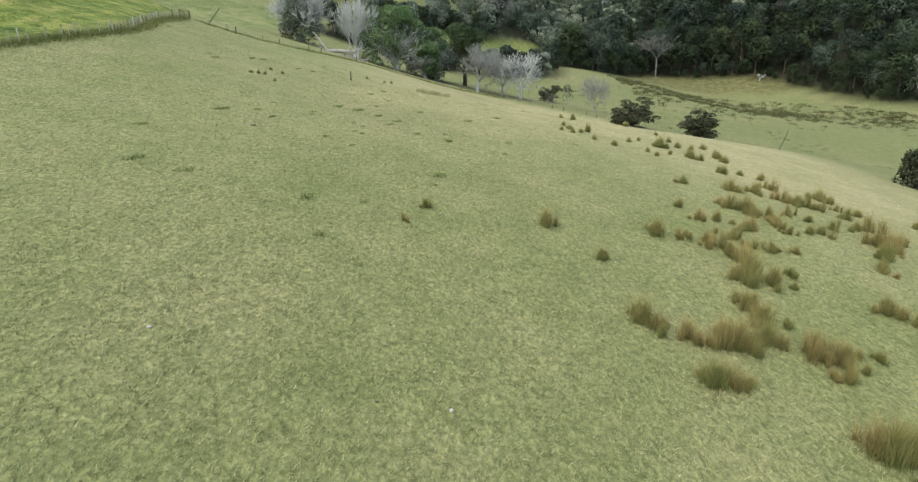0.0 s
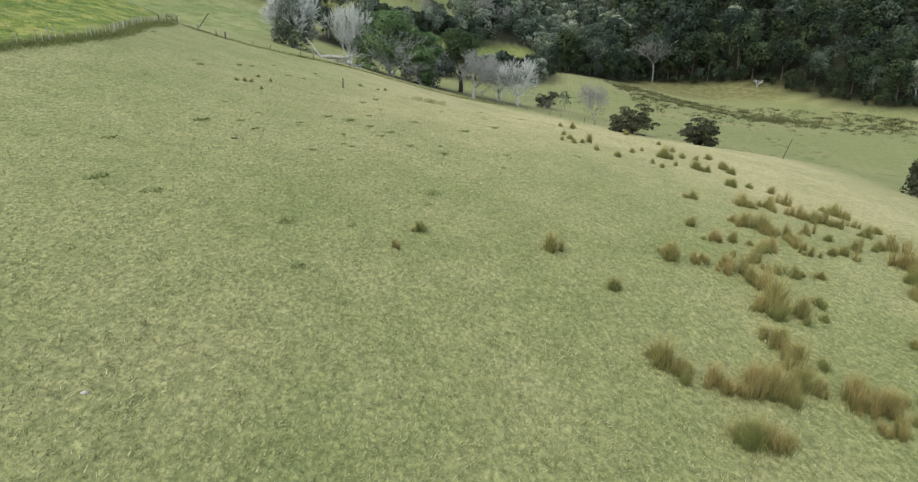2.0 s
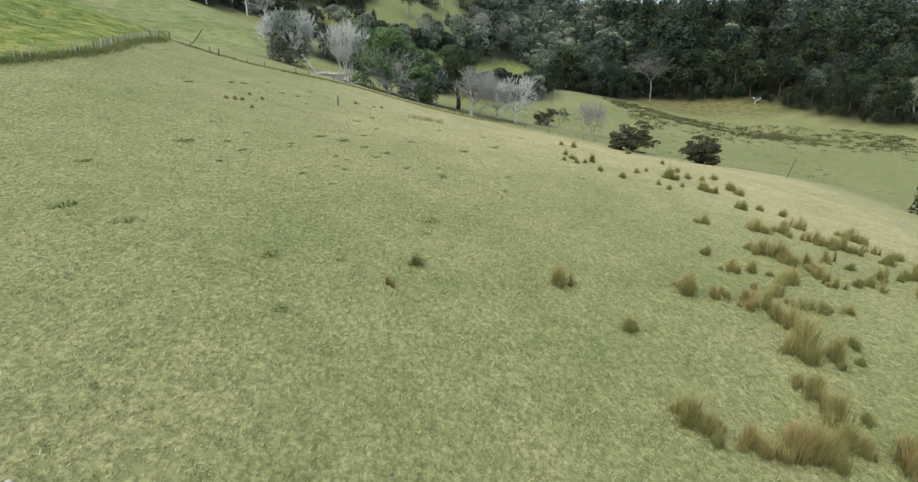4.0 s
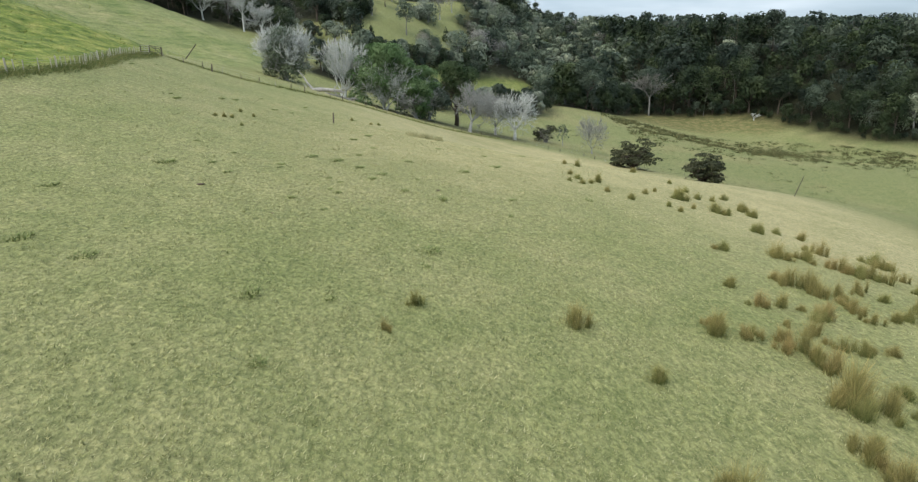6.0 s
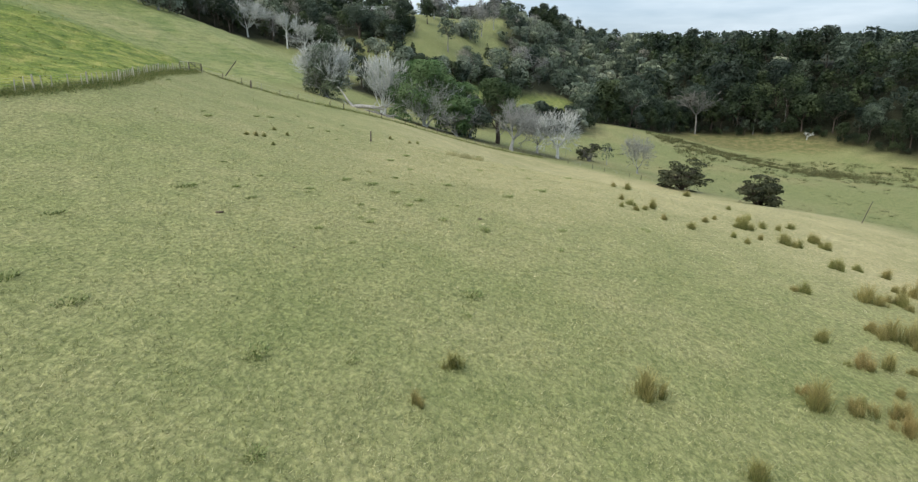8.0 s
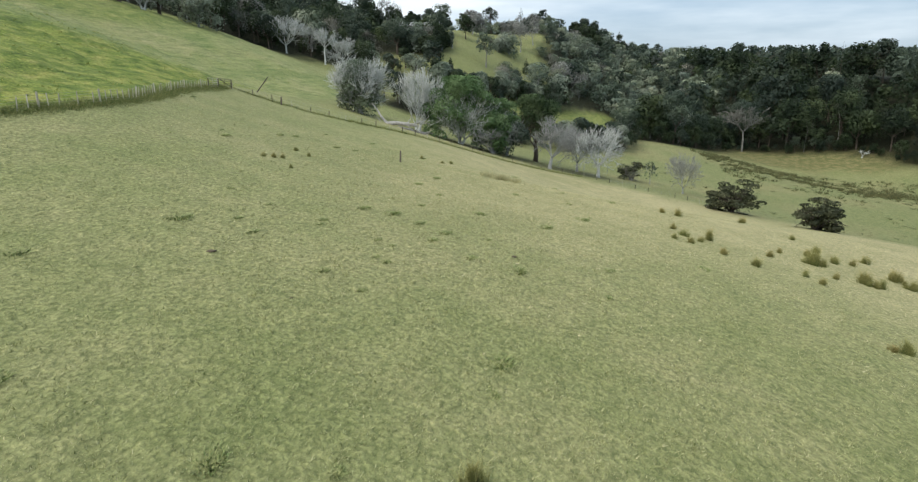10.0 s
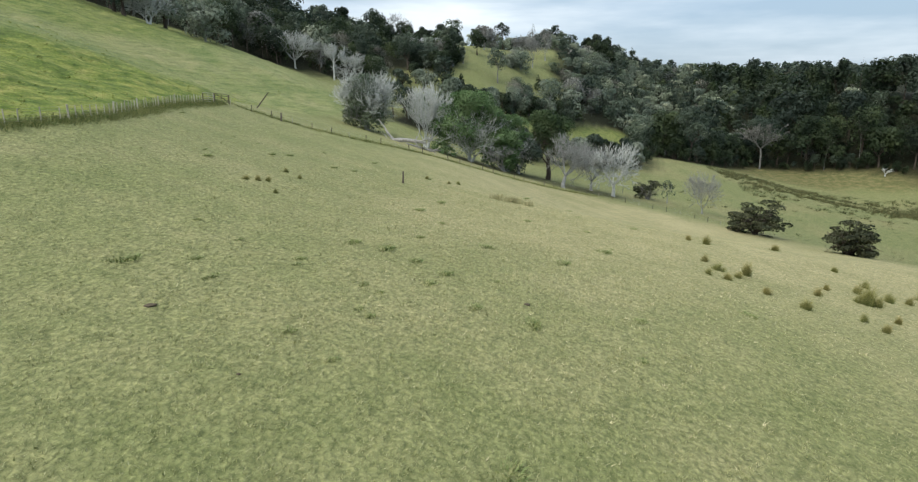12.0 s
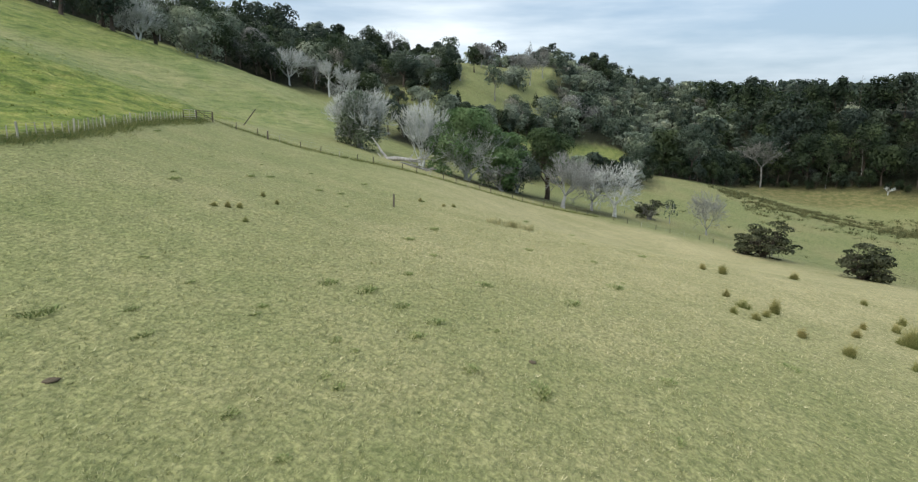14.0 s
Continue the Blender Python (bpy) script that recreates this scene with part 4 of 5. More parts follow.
def boundary_fence():
    rng = random.Random(12)
    root = tagged(new("batten_fence"), "weathered post and batten wire fence along the paddock", "fence")
    line = [(float(fence_x(y)), y) for y in (30, 35, 40, 45, 50, 56, 62, 67, 72, 80, 88)]
    for k, (x, y, a) in enumerate(along(line, 0.82)):
        post = k % 7 == 0
        if not post and rng.random() < 0.12:
            continue
        ob = part("post" if post else "batten", rng.choice(POSTS if post else BATTENS), root)
        ob.location, ob.rotation_euler = (x + rng.uniform(-.04, .04), y, land_at(x, y) - (0 if post else rng.uniform(-0.04, 0.08))), (rng.uniform(-.05, .05), rng.uniform(-.05, .05), a + rng.uniform(-.2, .2))
    wires(line, (0.16, 0.33, 0.5, 0.68, 0.86), root)


def lower_fence():
    rng = random.Random(13)
    root = tagged(new("wire_fence"), "low wire fence with dark posts along the paddock's lower side", "fence")
    line = [(-38.1, 95.8), (-34, 97.6), (-29, 99.5), (-24, 103), (-18, 110), (-11, 118), (-4, 126), (3, 133), (10, 137), (18, 137), (27, 134), (36, 126)]
    for k, (x, y, a) in enumerate(along(line, 2.4)):
        ob = part("post", rng.choice(DARK_POSTS if k % 3 else BATTENS), root)
        ob.location, ob.rotation_euler = (x, y, land_at(x, y) - rng.uniform(0.05, 0.25)), (rng.uniform(-.06, .06), rng.uniform(-.06, .06), a)
    wires(line, (0.3, 0.6, 0.95), root)


def bar(p, q, r, sides=6):
    s = Shape()
    s.tube(Vector(p), Vector(q), r, r, sides)
    return s


def field_gate(label, x0, y0, x1, y1, material, braced):
    n = math.hypot(x1 - x0, y1 - y0)
    root = new("field_gate")
    root.location, root.rotation_euler = (x0, y0, land_at(x0, y0)), (0, math.atan2(land_at(x0, y0) - land_at(x1, y1), n), math.atan2(y1 - y0, x1 - x0))
    tagged(root, label, "gate")
    for x in (-0.1, n - 0.1):
        ob = part("post", DARK_POSTS[0], root)
        ob.location = (x, 0, 0.12)
    e = n - 0.22
    for h in (0.2, 0.42, 0.64, 0.88, 1.12):
        s = bar((0, 0, h), (e, 0, h), 0.03)
        part("rail", mesh("rail", s.v, s.f, material, True), root)
    for x in (0.03, e / 2, e - 0.03):
        s = bar((x, 0.04, 0.17), (x, 0.04, 1.15), 0.03)
        part("upright", mesh("upright", s.v, s.f, material, True), root)
    if braced:
        s = bar((0.05, -0.04, 1.12), (e - 0.05, -0.04, 0.2), 0.03)
        part("brace", mesh("brace", s.v, s.f, material, True), root)


def lone_post(label, x, y, h, lean_x, lean_y, r):
    s = Shape()
    p, n = Vector((0, 0, -0.3)), 4
    for k in range(n):
        q = p + Vector((lean_x, lean_y, 1)) * ((h + 0.3) / n)
        s.tube(p, q, r * (1 - 0.06 * k), r * (0.94 - 0.06 * k), 7)
        p = q
    ob = new("wooden_post", mesh("wooden_post", s.v, s.f, M_POST_DARK, True))
    ob.location = (x, y, land_at(x, y))
    tagged(ob, label, "post")


boundary_fence()
lower_fence()
field_gate("closed dark barred field gate with a diagonal brace", -38.0, 91.9, -38.1, 95.6, M_POST_DARK, True)
field_gate("weathered pale barred gate beside the dark one", -37.4, 88.2, -37.95, 91.7, M_POST, False)
lone_post("short dark wooden post standing alone in the paddock", -12.4, 75.2, 1.05, 0.02, 0, 0.09)
lone_post("leaning dark strainer post beside the fence line", -38.9, 104.6, 2.0, 0.8, 0.1, 0.08)
lone_post("thin leaning pole on the lower slope", 47.0, 92.2, 2.9, 0.32, 0.0, 0.06)
lone_post("old dark post stump by the ridge fence", -32.5, 97.6, 1.0, 0.03, 0, 0.12)


# ---- house among the far trees ----
def house():
    root = new("house")
    x, y = -51.7, 309
    root.location, root.rotation_euler = (x, y, land_at(x, y)), (0, 0, 0.15)
    tagged(root, "low farmhouse with a grey roof half hidden by trees", "house")
    m = Mat("pale_boards", 0.7)
    wall = m.done(m.ramp(m.noise(2.0), (0.3, (0.36, 0.34, 0.31)), (0.7, (0.46, 0.44, 0.41))))
    m = Mat("grey_roofing", 0.5)
    roof = m.done(m.ramp(m.noise(1.0), (0.3, (0.16, 0.17, 0.18)), (0.7, (0.26, 0.27, 0.28))))
    m = Mat("window_glass", 0.1, 0.6)
    glass = m.done(m.ramp(m.noise(1.0), (0.3, (0.02, 0.022, 0.025)), (0.7, (0.04, 0.042, 0.046))))
    w, d, h, p = 7.0, 3.5, 2.8, 4.4
    v = [(-w, -d, -1), (w, -d, -1), (w, d, -1), (-w, d, -1), (-w, -d, h), (w, -d, h), (w, d, h), (-w, d, h), (-w, 0, p - 0.1), (w, 0, p - 0.1)]
    part("wall", mesh("wall", v, [(0, 1, 5, 4), (1, 2, 6, 9, 5), (2, 3, 7, 6), (3, 0, 4, 8, 7)], wall), root)
    e, o = 0.5, 0.6
    v = []
    for z in (0, 0.15):
        v += [(-w - e, -d - o, h - 0.25 + z), (w + e, -d - o, h - 0.25 + z), (w + e, 0, p + z), (-w - e, 0, p + z), (w + e, d + o, h - 0.25 + z), (-w - e, d + o, h - 0.25 + z)]
    f = [(0, 1, 2, 3), (3, 2, 4, 5), (6, 9, 8, 7), (9, 11, 10, 8), (0, 6, 7, 1), (5, 4, 10, 11), (0, 3, 9, 6), (3, 5, 11, 9), (1, 7, 8, 2), (2, 8, 10, 4)]
    part("roof", mesh("roof", v, f, roof), root)
    for x0 in (-4.5, 0.0, 4.0):
        v = [(x0 - .8, -d - 0.03, 1.0), (x0 + .8, -d - 0.03, 1.0), (x0 + .8, -d - 0.03, 2.2), (x0 - .8, -d - 0.03, 2.2), (x0 - .8, -d + 0.05, 1.0), (x0 + .8, -d + 0.05, 1.0), (x0 + .8, -d + 0.05, 2.2), (x0 - .8, -d + 0.05, 2.2)]
        part("window", mesh("window", v, [(0, 1, 2, 3), (0, 4, 5, 1), (1, 5, 6, 2), (2, 6, 7, 3), (3, 7, 4, 0)], glass), root)


house()


# ---- rushes ----
def blades(rng, count, height, width, radius, lean, bend=0.25, plain=False):
    """Narrow bent stems from one root: points and triangles' corners."""
    v, c = [], []
    for _ in range(count):
        a, rr = rng.uniform(0, 6.28), radius * math.sqrt(rng.random())
        p = np.array((math.cos(a) * rr, math.sin(a) * rr, -0.04))
        out = np.array((math.cos(a + rng.uniform(-.9, .9)), math.sin(a + rng.uniform(-.9, .9)), 0))
        h = height * rng.uniform(0.55, 1.1)
        t = rng.uniform(0, 6.28)
        side = np.array((math.cos(t), math.sin(t), 0)) * width * rng.uniform(0.6, 1.2)
        l = lean * rng.uniform(0.1, 1.0) * (0.3 + rr / max(radius, 1e-6))
        m = p + np.array((0, 0, h * 0.55)) + out * h * l * 0.4
        q = p + np.array((0, 0, h * (1 - 0.25 * l))) + out * h * (l + bend * rng.random())
        k = len(v)
        if plain:
            v += [p - side, p + side, q]
            c += [k, k + 1, k + 2]
            continue
        v += [p - side, p + side, m - side * 0.8, m + side * 0.8, q]
        c += [k, k + 1, k + 3, k, k + 3, k + 2, k + 2, k + 3, k + 4]
    return np.array(v), c


def rush_mesh(rng, count, height, radius, material):
    """A straggling clump of thin upright stems, thickest where its tussocks stand."""
    v, c, tip = [], [], []
    tussocks = [(0.0, 0.0, 1.08, 0.27)] * 2 + [(rng.gauss(0, radius), rng.gauss(0, radius), rng.uniform(0.45, 0.95), rng.uniform(0.12, 0.26)) for _ in range(5)]
    for _ in range(count):
        x, y, top, wide = rng.choice(tussocks)
        a, g = rng.uniform(0, 6.28), min(abs(rng.gauss(0, 0.6)), 1.6)
        p = np.array((x + math.cos(a) * wide * g, y + math.sin(a) * wide * g, -0.06))
        b = a + rng.gauss(0, 0.9)
        out = np.array((math.cos(b), math.sin(b), 0))
        h = height * top * rng.uniform(0.35, 1.12) * (1.05 - 0.25 * g)
        l = 0.06 + 0.3 * g * rng.random() + 0.16 * rng.random()
        t = rng.uniform(0, 6.28)
        side = np.array((math.cos(t), math.sin(t), 0)) * rng.uniform(0.003, 0.0065)
        m = p + np.array((0, 0, h * 0.55)) + out * h * l * 0.3
        q = p + np.array((0, 0, h * (1 - 0.3 * l))) + out * h * (l + 0.15 * rng.random())
        k = len(v)
        v += [p - side, p + side, m - side, m + side, q]
        c += [k, k + 1, k + 3, k, k + 3, k + 2, k + 2, k + 3, k + 4]
        tip += [0, 0, 0.5, 0.5, 1.0]
    me = raw_mesh("rush_clump", np.array(v), c, 3, material)
    me.attributes.new("tip", "FLOAT", "POINT").data.foreach_set("value", np.array(tip, np.float32))
    return me


def rush_kinds():
    rng = random.Random(31)
    return [rush_mesh(rng, (900, 640, 760, 960, 600, 820, 720, 640, 860)[k], 1.0, 0.2 + 0.07 * (k % 3), M_RUSH if k % 3 else M_RUSH_GREEN) for k in range(9)]


RUSHES_LOW = [
    (12.0, 14.5, 1.65), (12.7, 14.6, 1.41), (11.7, 14.8, 1.26), (7.9, 16.8, 1.32), (8.4, 16.9, 0.97), (13.0, 18.3, 0.82), (12.7, 19.2, 0.55), (6.9, 19.3, 0.5), (8.1, 19.3, 0.51), (9.6, 19.4, 1.44), (9.1, 19.4, 1.29),
    (13.4, 19.4, 1.12), (7.8, 19.5, 0.89), (12.3, 19.6, 1.24), (15.0, 19.9, 0.51), (10.8, 20.0, 1.08), (6.5, 20.1, 1.26), (6.3, 20.5, 0.63), (11.5, 21.5, 1.13), (12.4, 21.5, 0.58), (11.3, 22.6, 1.01), (18.6, 23.1, 0.66),
    (18.2, 23.5, 0.83), (17.8, 23.8, 0.99), (6.0, 25.0, 0.64), (13.6, 25.2, 1.3), (-2.3, 25.4, 0.4), (12.6, 25.6, 1.85), (15.0, 26.5, 0.61), (-1.5, 27.5, 0.6), (13.2, 27.6, 1.06), (4.0, 28.0, 0.93)]
RUSHES_MIDDLE = [
    (20.7, 28.6, 0.57), (12.8, 28.8, 1.07), (21.0, 29.0, 0.78), (10.8, 29.4, 0.68), (15.5, 29.4, 0.81), (9.7, 29.5, 1.13), (14.7, 29.5, 0.8), (12.2, 29.6, 0.78), (16.9, 29.7, 0.5), (22.1, 30.5, 1.09), (14.1, 30.7, 0.98),
    (15.9, 32.7, 1.04), (23.7, 32.7, 1.35), (18.1, 32.9, 0.72), (23.3, 33.0, 1.54), (13.2, 33.2, 0.76), (14.2, 33.3, 0.77), (20.7, 33.3, 0.47), (19.6, 33.5, 0.65), (20.6, 34.0, 0.85), (18.0, 34.2, 0.83), (25.6, 34.2, 0.81),
    (12.7, 35.1, 0.7), (21.9, 35.3, 0.98), (17.3, 35.7, 0.94), (23.4, 35.8, 0.51), (18.5, 36.2, 0.86), (21.1, 36.5, 0.6), (17.2, 36.6, 1.33), (24.9, 36.6, 1.25), (16.4, 36.8, 1.14), (20.3, 37.5, 0.8)]
RUSHES_HIGH = [
    (25.3, 39.4, 0.99), (31.0, 40.7, 0.72), (27.1, 41.2, 0.69), (22.9, 41.3, 1.1), (23.7, 41.4, 1.22), (15.3, 42.0, 0.83), (22.4, 42.1, 1.11), (22.0, 42.3, 0.89), (26.3, 42.3, 0.81), (18.8, 42.6, 1.08), (20.9, 43.3, 1.11),
    (27.2, 45.4, 1.1), (23.6, 46.3, 1.2), (27.3, 46.4, 1.25), (25.1, 51.2, 0.9), (21.6, 50.5, 1.0), (21.2, 50.6, 0.8), (23.5, 51.8, 0.6), (20.8, 56.6, 1.1), (21.9, 56.4, 0.8), (24.8, 60.3, 1.1), (24.8, 58.3, 0.8)]
RUSHES_FAR = [
    (16.8, 53.0, 0.5), (16.4, 54.5, 0.5), (13.5, 54.4, 0.67), (12.1, 56.3, 0.58), (10.4, 57.9, 0.49), (9.5, 58.5, 0.42), (16.0, 59.1, 0.61), (11.5, 59.3, 0.51), (19.1, 59.5, 1.41), (10.6, 60.5, 0.59), (12.4, 60.6, 0.95),
    (10.4, 63.0, 0.55), (21.9, 65.8, 0.7), (25.5, 65.7, 0.7), (22.1, 70.9, 0.5), (13.1, 73.4, 0.98), (11.9, 74.3, 0.59), (21.1, 80.5, 0.7), (21.7, 62.4, 0.7), (20.0, 62.8, 0.55), (17.6, 61.8, 0.42), (23.4, 63.2, 0.6), (18.9, 56.0, 0.5), (-18.0, 56.7, 0.3), (-17.5, 57.3, 0.36), (-17.1, 57.9, 0.3), (-18.1, 63.1, 0.36), (-16.6, 61.8, 0.34), (-15.6, 55.3, 0.26), (-11.7, 83.5, 0.4), (-9.6, 84.2, 0.35), (-8.9, 86.0, 0.4)]


def build_rushes():
    rng = random.Random(17)
    kinds = rush_kinds()
    spots = RUSHES_LOW + RUSHES_MIDDLE + RUSHES_HIGH + RUSHES_FAR
    # young clumps that have spread from the larger ones
    for x, y, s in list(spots):
        for _ in range(2 if s > 1.0 and y > 17 else 1 if s > 0.75 and rng.random() < 0.6 else 0):
            a, d = rng.uniform(0, 6.28), rng.uniform(0.35, 0.95)
            spots.append((x + math.cos(a) * d, y + math.sin(a) * d, s * rng.uniform(0.3, 0.6)))
    for x, y, s in spots:
        ob = new("rush_clump", rng.choice(kinds[::3] if y > 50 or rng.random() < 0.25 else kinds))
        k = 1.0 * s + 0.06
        w = k * (0.88 if s > 0.7 else 1.05)
        ob.location, ob.scale, ob.rotation_euler = (x, y, land_at(x, y)), (w * rng.uniform(0.85, 1.25), w * rng.uniform(0.85, 1.25), k * rng.uniform(0.88, 1.1)), (rng.uniform(-.1, .1), rng.uniform(-.1, .1), rng.uniform(0, 6.28))
        tagged(ob, "large bushy clump of brown rushes in the pasture" if s > 1.1 else "clump of brown-green rushes growing in the pasture", "rush", "rush clumps on the slope")


def build_straw():
    """A line of bleached seeding grass high in the paddock."""
    rng = random.Random(37)
    kinds = [raw_mesh("straw_tuft", *blades(rng, 60, 0.75, 0.012, 0.4, 0.35, 0.2), 3, M_STRAW) for _ in range(3)]
    for k in range(16):
        ob = new("straw_tuft", rng.choice(kinds))
        x, y = -3.4 + rng.uniform(-2.2, 2.2), 80.2 + rng.gauss(0, 0.4)
        ob.location, ob.rotation_euler = (x, y, land_at(x, y)), (0, 0, rng.uniform(0, 6.28))
        tagged(ob, "thin tuft of bleached seeding grass in the paddock", "grass", "straw tufts in the paddock")


def build_weeds():
    rng = random.Random(19)
    kinds = []
    for k in range(4):
        v, c = blades(rng, 260, 0.13, 0.018, 0.5, 1.4, 0.5)
        kinds.append(raw_mesh("weed_patch", v, c, 3, M_WEED))
    spots = [(-22.4, 60.1), (-17.7, 85.2), (-15.3, 83.7), (-11.7, 83.5), (-6.9, 52.8), (-3.5, 53.6), (-6.1, 47.9), (-4.7, 46.8), (-5.1, 45.1), (-2.4, 47.4),
             (-3.0, 43.4), (-6.3, 40.4), (-6.8, 40.8), (-12.0, 40.9), (-13.3, 42.3), (-15.7, 46.8), (-6.5, 42.9), (-8.1, 38.0), (-15.2, 40.9), (-13.2, 45.5), (-7.8, 48.9), (-9.3, 48.8), (-0.8, 42.8)]
    while len(spots) < 64:
        y = 22 + 70 * rng.random() ** 0.8
        spots.append((rng.uniform(-0.42, 0.12) * y + rng.gauss(0, 3), y))
    for x, y in spots:
        ob = new("weed_patch", rng.choice(kinds))
        k = rng.uniform(0.4, 1.25)
        ob.location, ob.scale, ob.rotation_euler = (x, y, land_at(x, y)), (k, k * rng.uniform(0.6, 1.2), k), (0, 0, rng.uniform(0, 6.28))
        tagged(ob, "low dark green patch of weeds in the grass", "weed", "weed patches in the paddock")


def scatter(name, label, category, points, size, material, count, height, width, lean, seed, radius=0.05, plain=False):
    """Many small tufts in one mesh."""
    r = np.random.RandomState(seed)
    rng = random.Random(seed)
    kinds = [blades(rng, count, height, width, radius, lean, 0.4, plain) for _ in range(12)]
    pts = np.asarray(points)
    z = land(pts[:, 0], pts[:, 1])
    k, a, s = r.randint(0, 12, len(pts)), r.uniform(0, 6.28, len(pts)), r.uniform(0.6, 1.4, len(pts)) * size
    vs, cs, base = [], [], 0
    for j, (v, c) in enumerate(kinds):
        i = np.where(k == j)[0]
        if not len(i):
            continue
        ca, sa = np.cos(a[i])[:, None], np.sin(a[i])[:, None]
        w = np.stack([v[:, 0] * ca - v[:, 1] * sa, v[:, 0] * sa + v[:, 1] * ca, np.repeat(v[None, :, 2], len(i), 0)], -1) * s[i][:, None, None]
        w += np.stack([pts[i, 0], pts[i, 1], z[i]], 1)[:, None, :]
        vs.append(w.reshape(-1, 3))
        cs.append((np.array(c)[None] + np.arange(len(i))[:, None] * len(v) + base).ravel())
        base += len(i) * len(v)
    ob = new(name, raw_mesh(name, np.concatenate(vs), np.concatenate(cs), 3, material))
    return tagged(ob, label, category, kind="stuff")


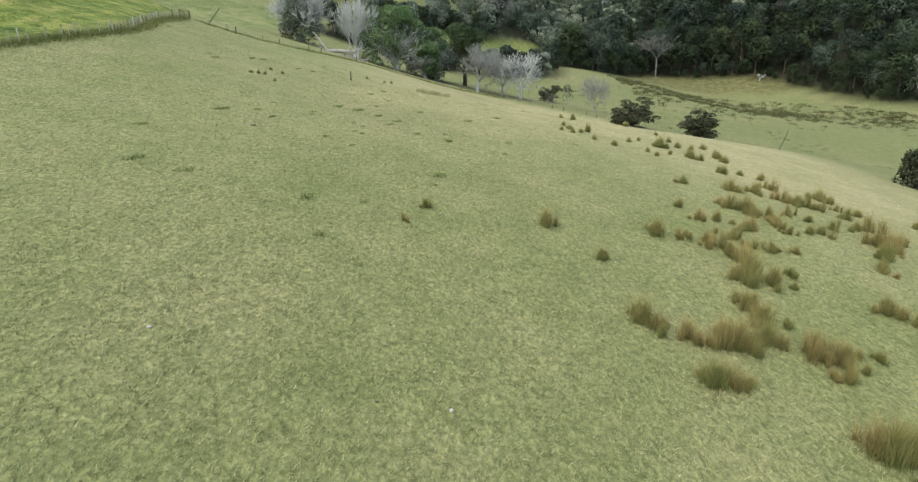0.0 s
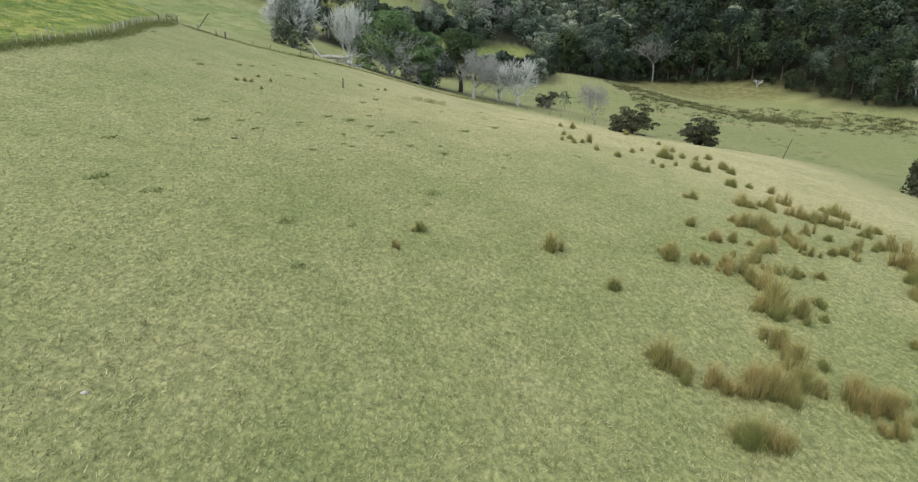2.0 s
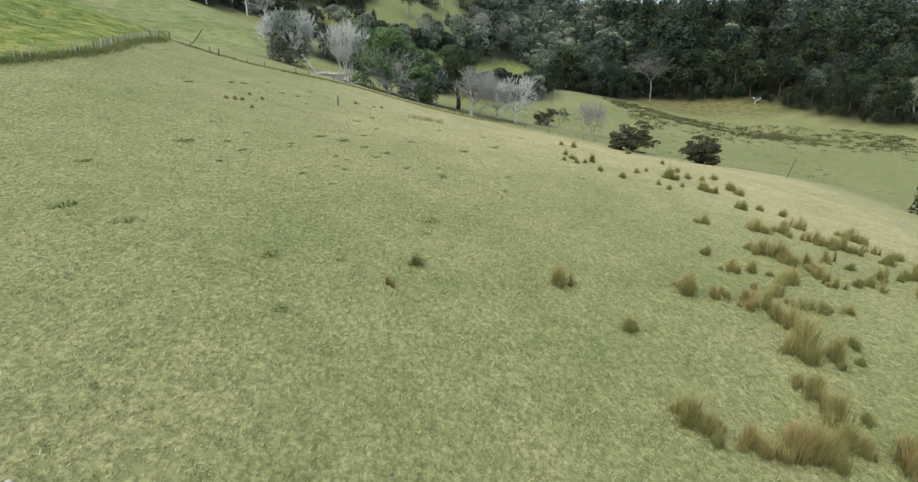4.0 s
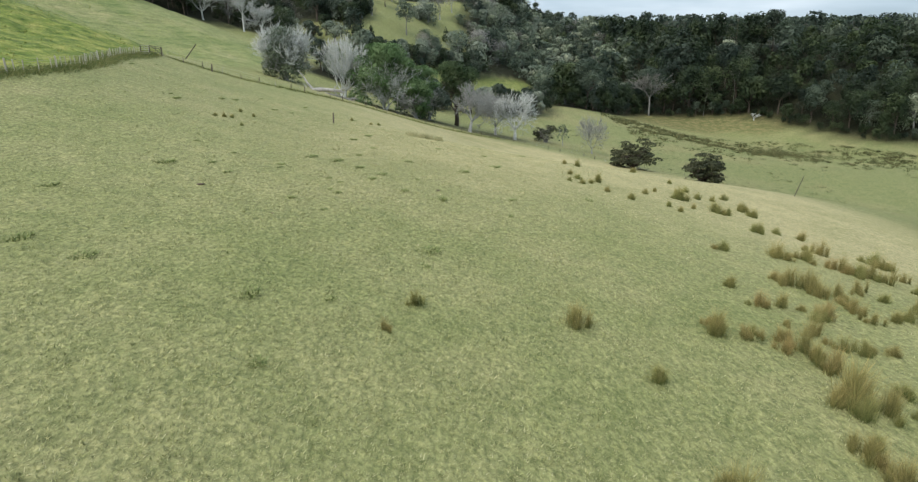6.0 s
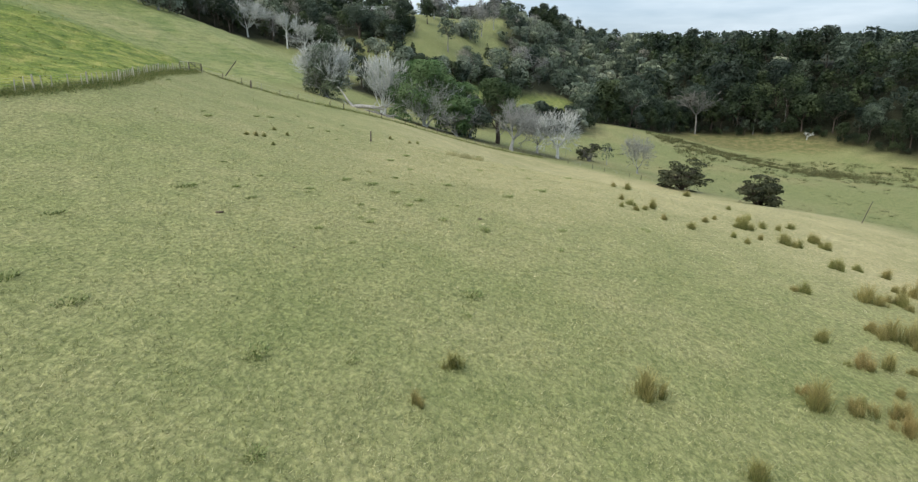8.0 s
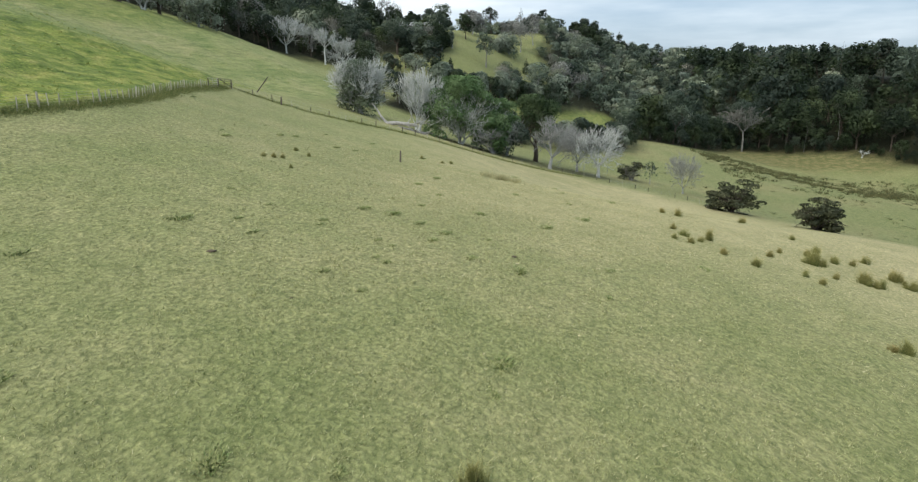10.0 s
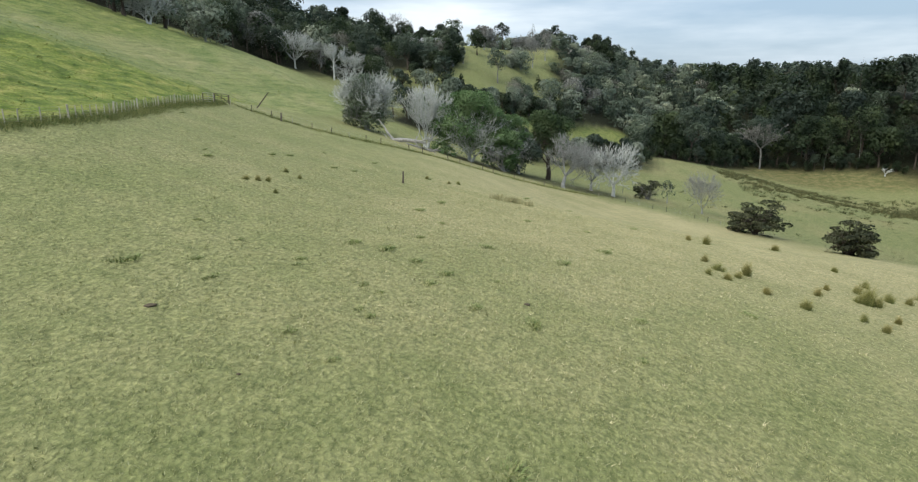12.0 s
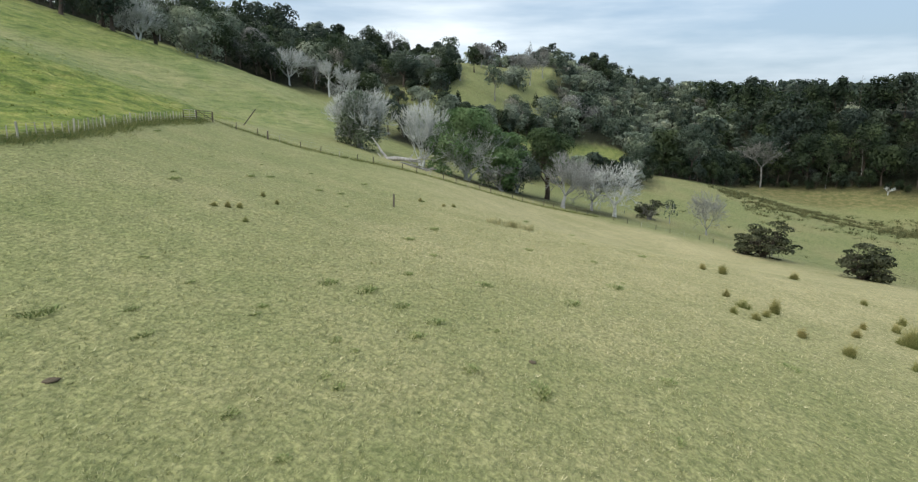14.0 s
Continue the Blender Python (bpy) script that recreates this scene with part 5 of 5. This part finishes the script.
def build_grass():
    r = np.random.RandomState(23)
    n = 150000
    # thick near the start of the flight, thinner up the slope
    y = 9 + 74 * r.uniform(0, 1, n) ** 1.35 + 4.0 * r.normal(size=n)
    x = np.where(r.uniform(0, 1, n) < 0.5, -2.0 + 10 * r.normal(size=n), r.uniform(-1, 1, n) * (0.8 * np.abs(y) + 5) + 2 * r.normal(size=n))
    keep = (x > fence_x(y)) & (x < 34 + 6 * r.normal(size=n))
    pts = np.stack([x, y], 1)[keep]
    up = pts[:, 1] + 7 * r.normal(size=len(pts)) > 48 + 1.2 * np.maximum(0, -8 - pts[:, 0])
    scatter("dry_grass", "pale dry grass higher up the paddock", "grass", pts[up], 1.0, M_STRAW, 5, 0.12, 0.018, 1.3, 29, 0.1, True)
    pts = pts[~up]
    scatter("pasture_grass", "short grazed pasture grass with straw-coloured blades", "grass", pts, 1.0, M_GRASS, 5, 0.115, 0.015, 1.3, 24, 0.1, True)
    # rank grass at the foot of the fences
    line = along([(float(fence_x(t)), t) for t in (30, 40, 45, 50, 56, 62, 72, 80, 94)], 0.024) + along([(-38.4, 97), (-29, 99.5), (-24, 103), (-18, 110), (-4, 126), (10, 137)], 0.05)
    p = np.array([(t[0], t[1]) for t in line]) + r.normal(size=(len(line), 2)) * 0.42
    scatter("rank_grass", "long uncut grass along the foot of the fence", "grass", p, 1.0, M_RANK, 15, 0.38, 0.012, 0.9, 25, 0.3, True)
    n = 9000
    y = 38 + 125 * r.uniform(0, 1, n) ** 1.3
    x = fence_x(np.minimum(y, 60)) - 0.4 - np.maximum(0, y - 60) * 0.22 - 64 * r.uniform(0, 1, n)
    k = waves(x, y, 7, 33) + 0.6 * waves(x, y, 22, 34) > -0.1
    scatter("hill_grass", "tussocky green grass on the steep hillside", "grass", np.stack([x, y], 1)[k], 1.0, M_HILL, 7, 0.12, 0.045, 1.0, 28, 0.22, True)
    n = 1500
    x, y = r.uniform(30, 130, n), r.uniform(120, 200, n)
    k = (waves(x, y, 34, 36) + r.normal(size=n) * 0.2 > 0.3) & (x > np.interp(y, [100, 140, 200], [60, 34, 28])) & ~wooded(x, y)
    scatter("meadow_tufts", "dark tufts of rough grass scattered over the meadow", "grass", np.stack([x, y], 1)[k], 1.0, M_SEDGE, 16, 0.4, 0.04, 0.9, 27, 0.5, True)
    n = 4200
    x, y = r.uniform(52, 160, n), r.normal(216, 15, n)
    k = (waves(x, y, 26, 31) + r.normal(size=n) * 0.45 > 0.22) & (y < np.interp(x, [52, 110, 135, 160], [236, 233, 224, 212])) & ~wooded(x, y)
    scatter("valley_rushes", "dark rushes scattered over the damp valley floor", "rushes", np.stack([x, y], 1)[k], 1.0, M_SEDGE, 26, 0.75, 0.06, 0.8, 26, 0.8, True)


def lump(name, label, category, x, y, size, flat, material, seed):
    """A small uneven mound or stone, set into the turf."""
    bm = bmesh.new()
    bmesh.ops.create_icosphere(bm, subdivisions=2, radius=size)
    for v in bm.verts:
        k = 1 + 0.28 * noise.noise(v.co * (1.6 / size) + Vector((seed, 0, 0)))
        v.co = Vector((v.co.x * k, v.co.y * k * 0.85, v.co.z * k * flat))
    me = bpy.data.meshes.new(name)
    bm.to_mesh(me)
    bm.free()
    me.materials.append(material)
    me.polygons.foreach_set("use_smooth", [True] * len(me.polygons))
    ob = new(name, me)
    ob.location, ob.rotation_euler = (x, y, land_at(x, y) + size * flat * 0.25), (0, 0, seed * 1.7)
    return tagged(ob, label, category)


STONES = [(-0.2, 13.3, 0.07), (-7.8, 14.3, 0.075)]
MOUNDS = [(-12.2, 37.7, 0.2), (-1.0, 45.0, 0.16)]
PATS = [(-2.0, 13.1, 0.06), (-1.4, 16.2, 0.06), (-8.1, 34.9, 0.07)]


def build_small_things():
    m = Mat("pale_stone", 0.8, 0.3)
    stone = m.done(m.ramp(m.noise(14.0, 4.0), (0.3, (0.29, 0.285, 0.25)), (0.7, (0.43, 0.425, 0.385))))
    m = Mat("dark_soil", 0.95, 0.1)
    g = m.noise(16.0, 5.0, 0.7)
    m.bump(g, 0.8, 0.03)
    soil = m.done(m.ramp(g, (0.3, (0.055, 0.045, 0.032)), (0.7, (0.13, 0.108, 0.075))))
    for k, (x, y, r) in enumerate(STONES):
        lump("stone", "small pale stone lying in the turf", "stone", x, y, r, 0.6, stone, k + 1)
    for k, (x, y, r) in enumerate(MOUNDS):
        lump("soil_mound", "low mound of bare dark soil in the turf", "mound", x, y, r, 0.2, soil, k + 4)
    for k, (x, y, r) in enumerate(PATS):
        lump("dung_pat", "dark dried dung pat on the grass", "dung", x, y, r, 0.3, soil, k + 9)


build_rushes()
build_small_things()
build_straw()
build_weeds()
build_grass()
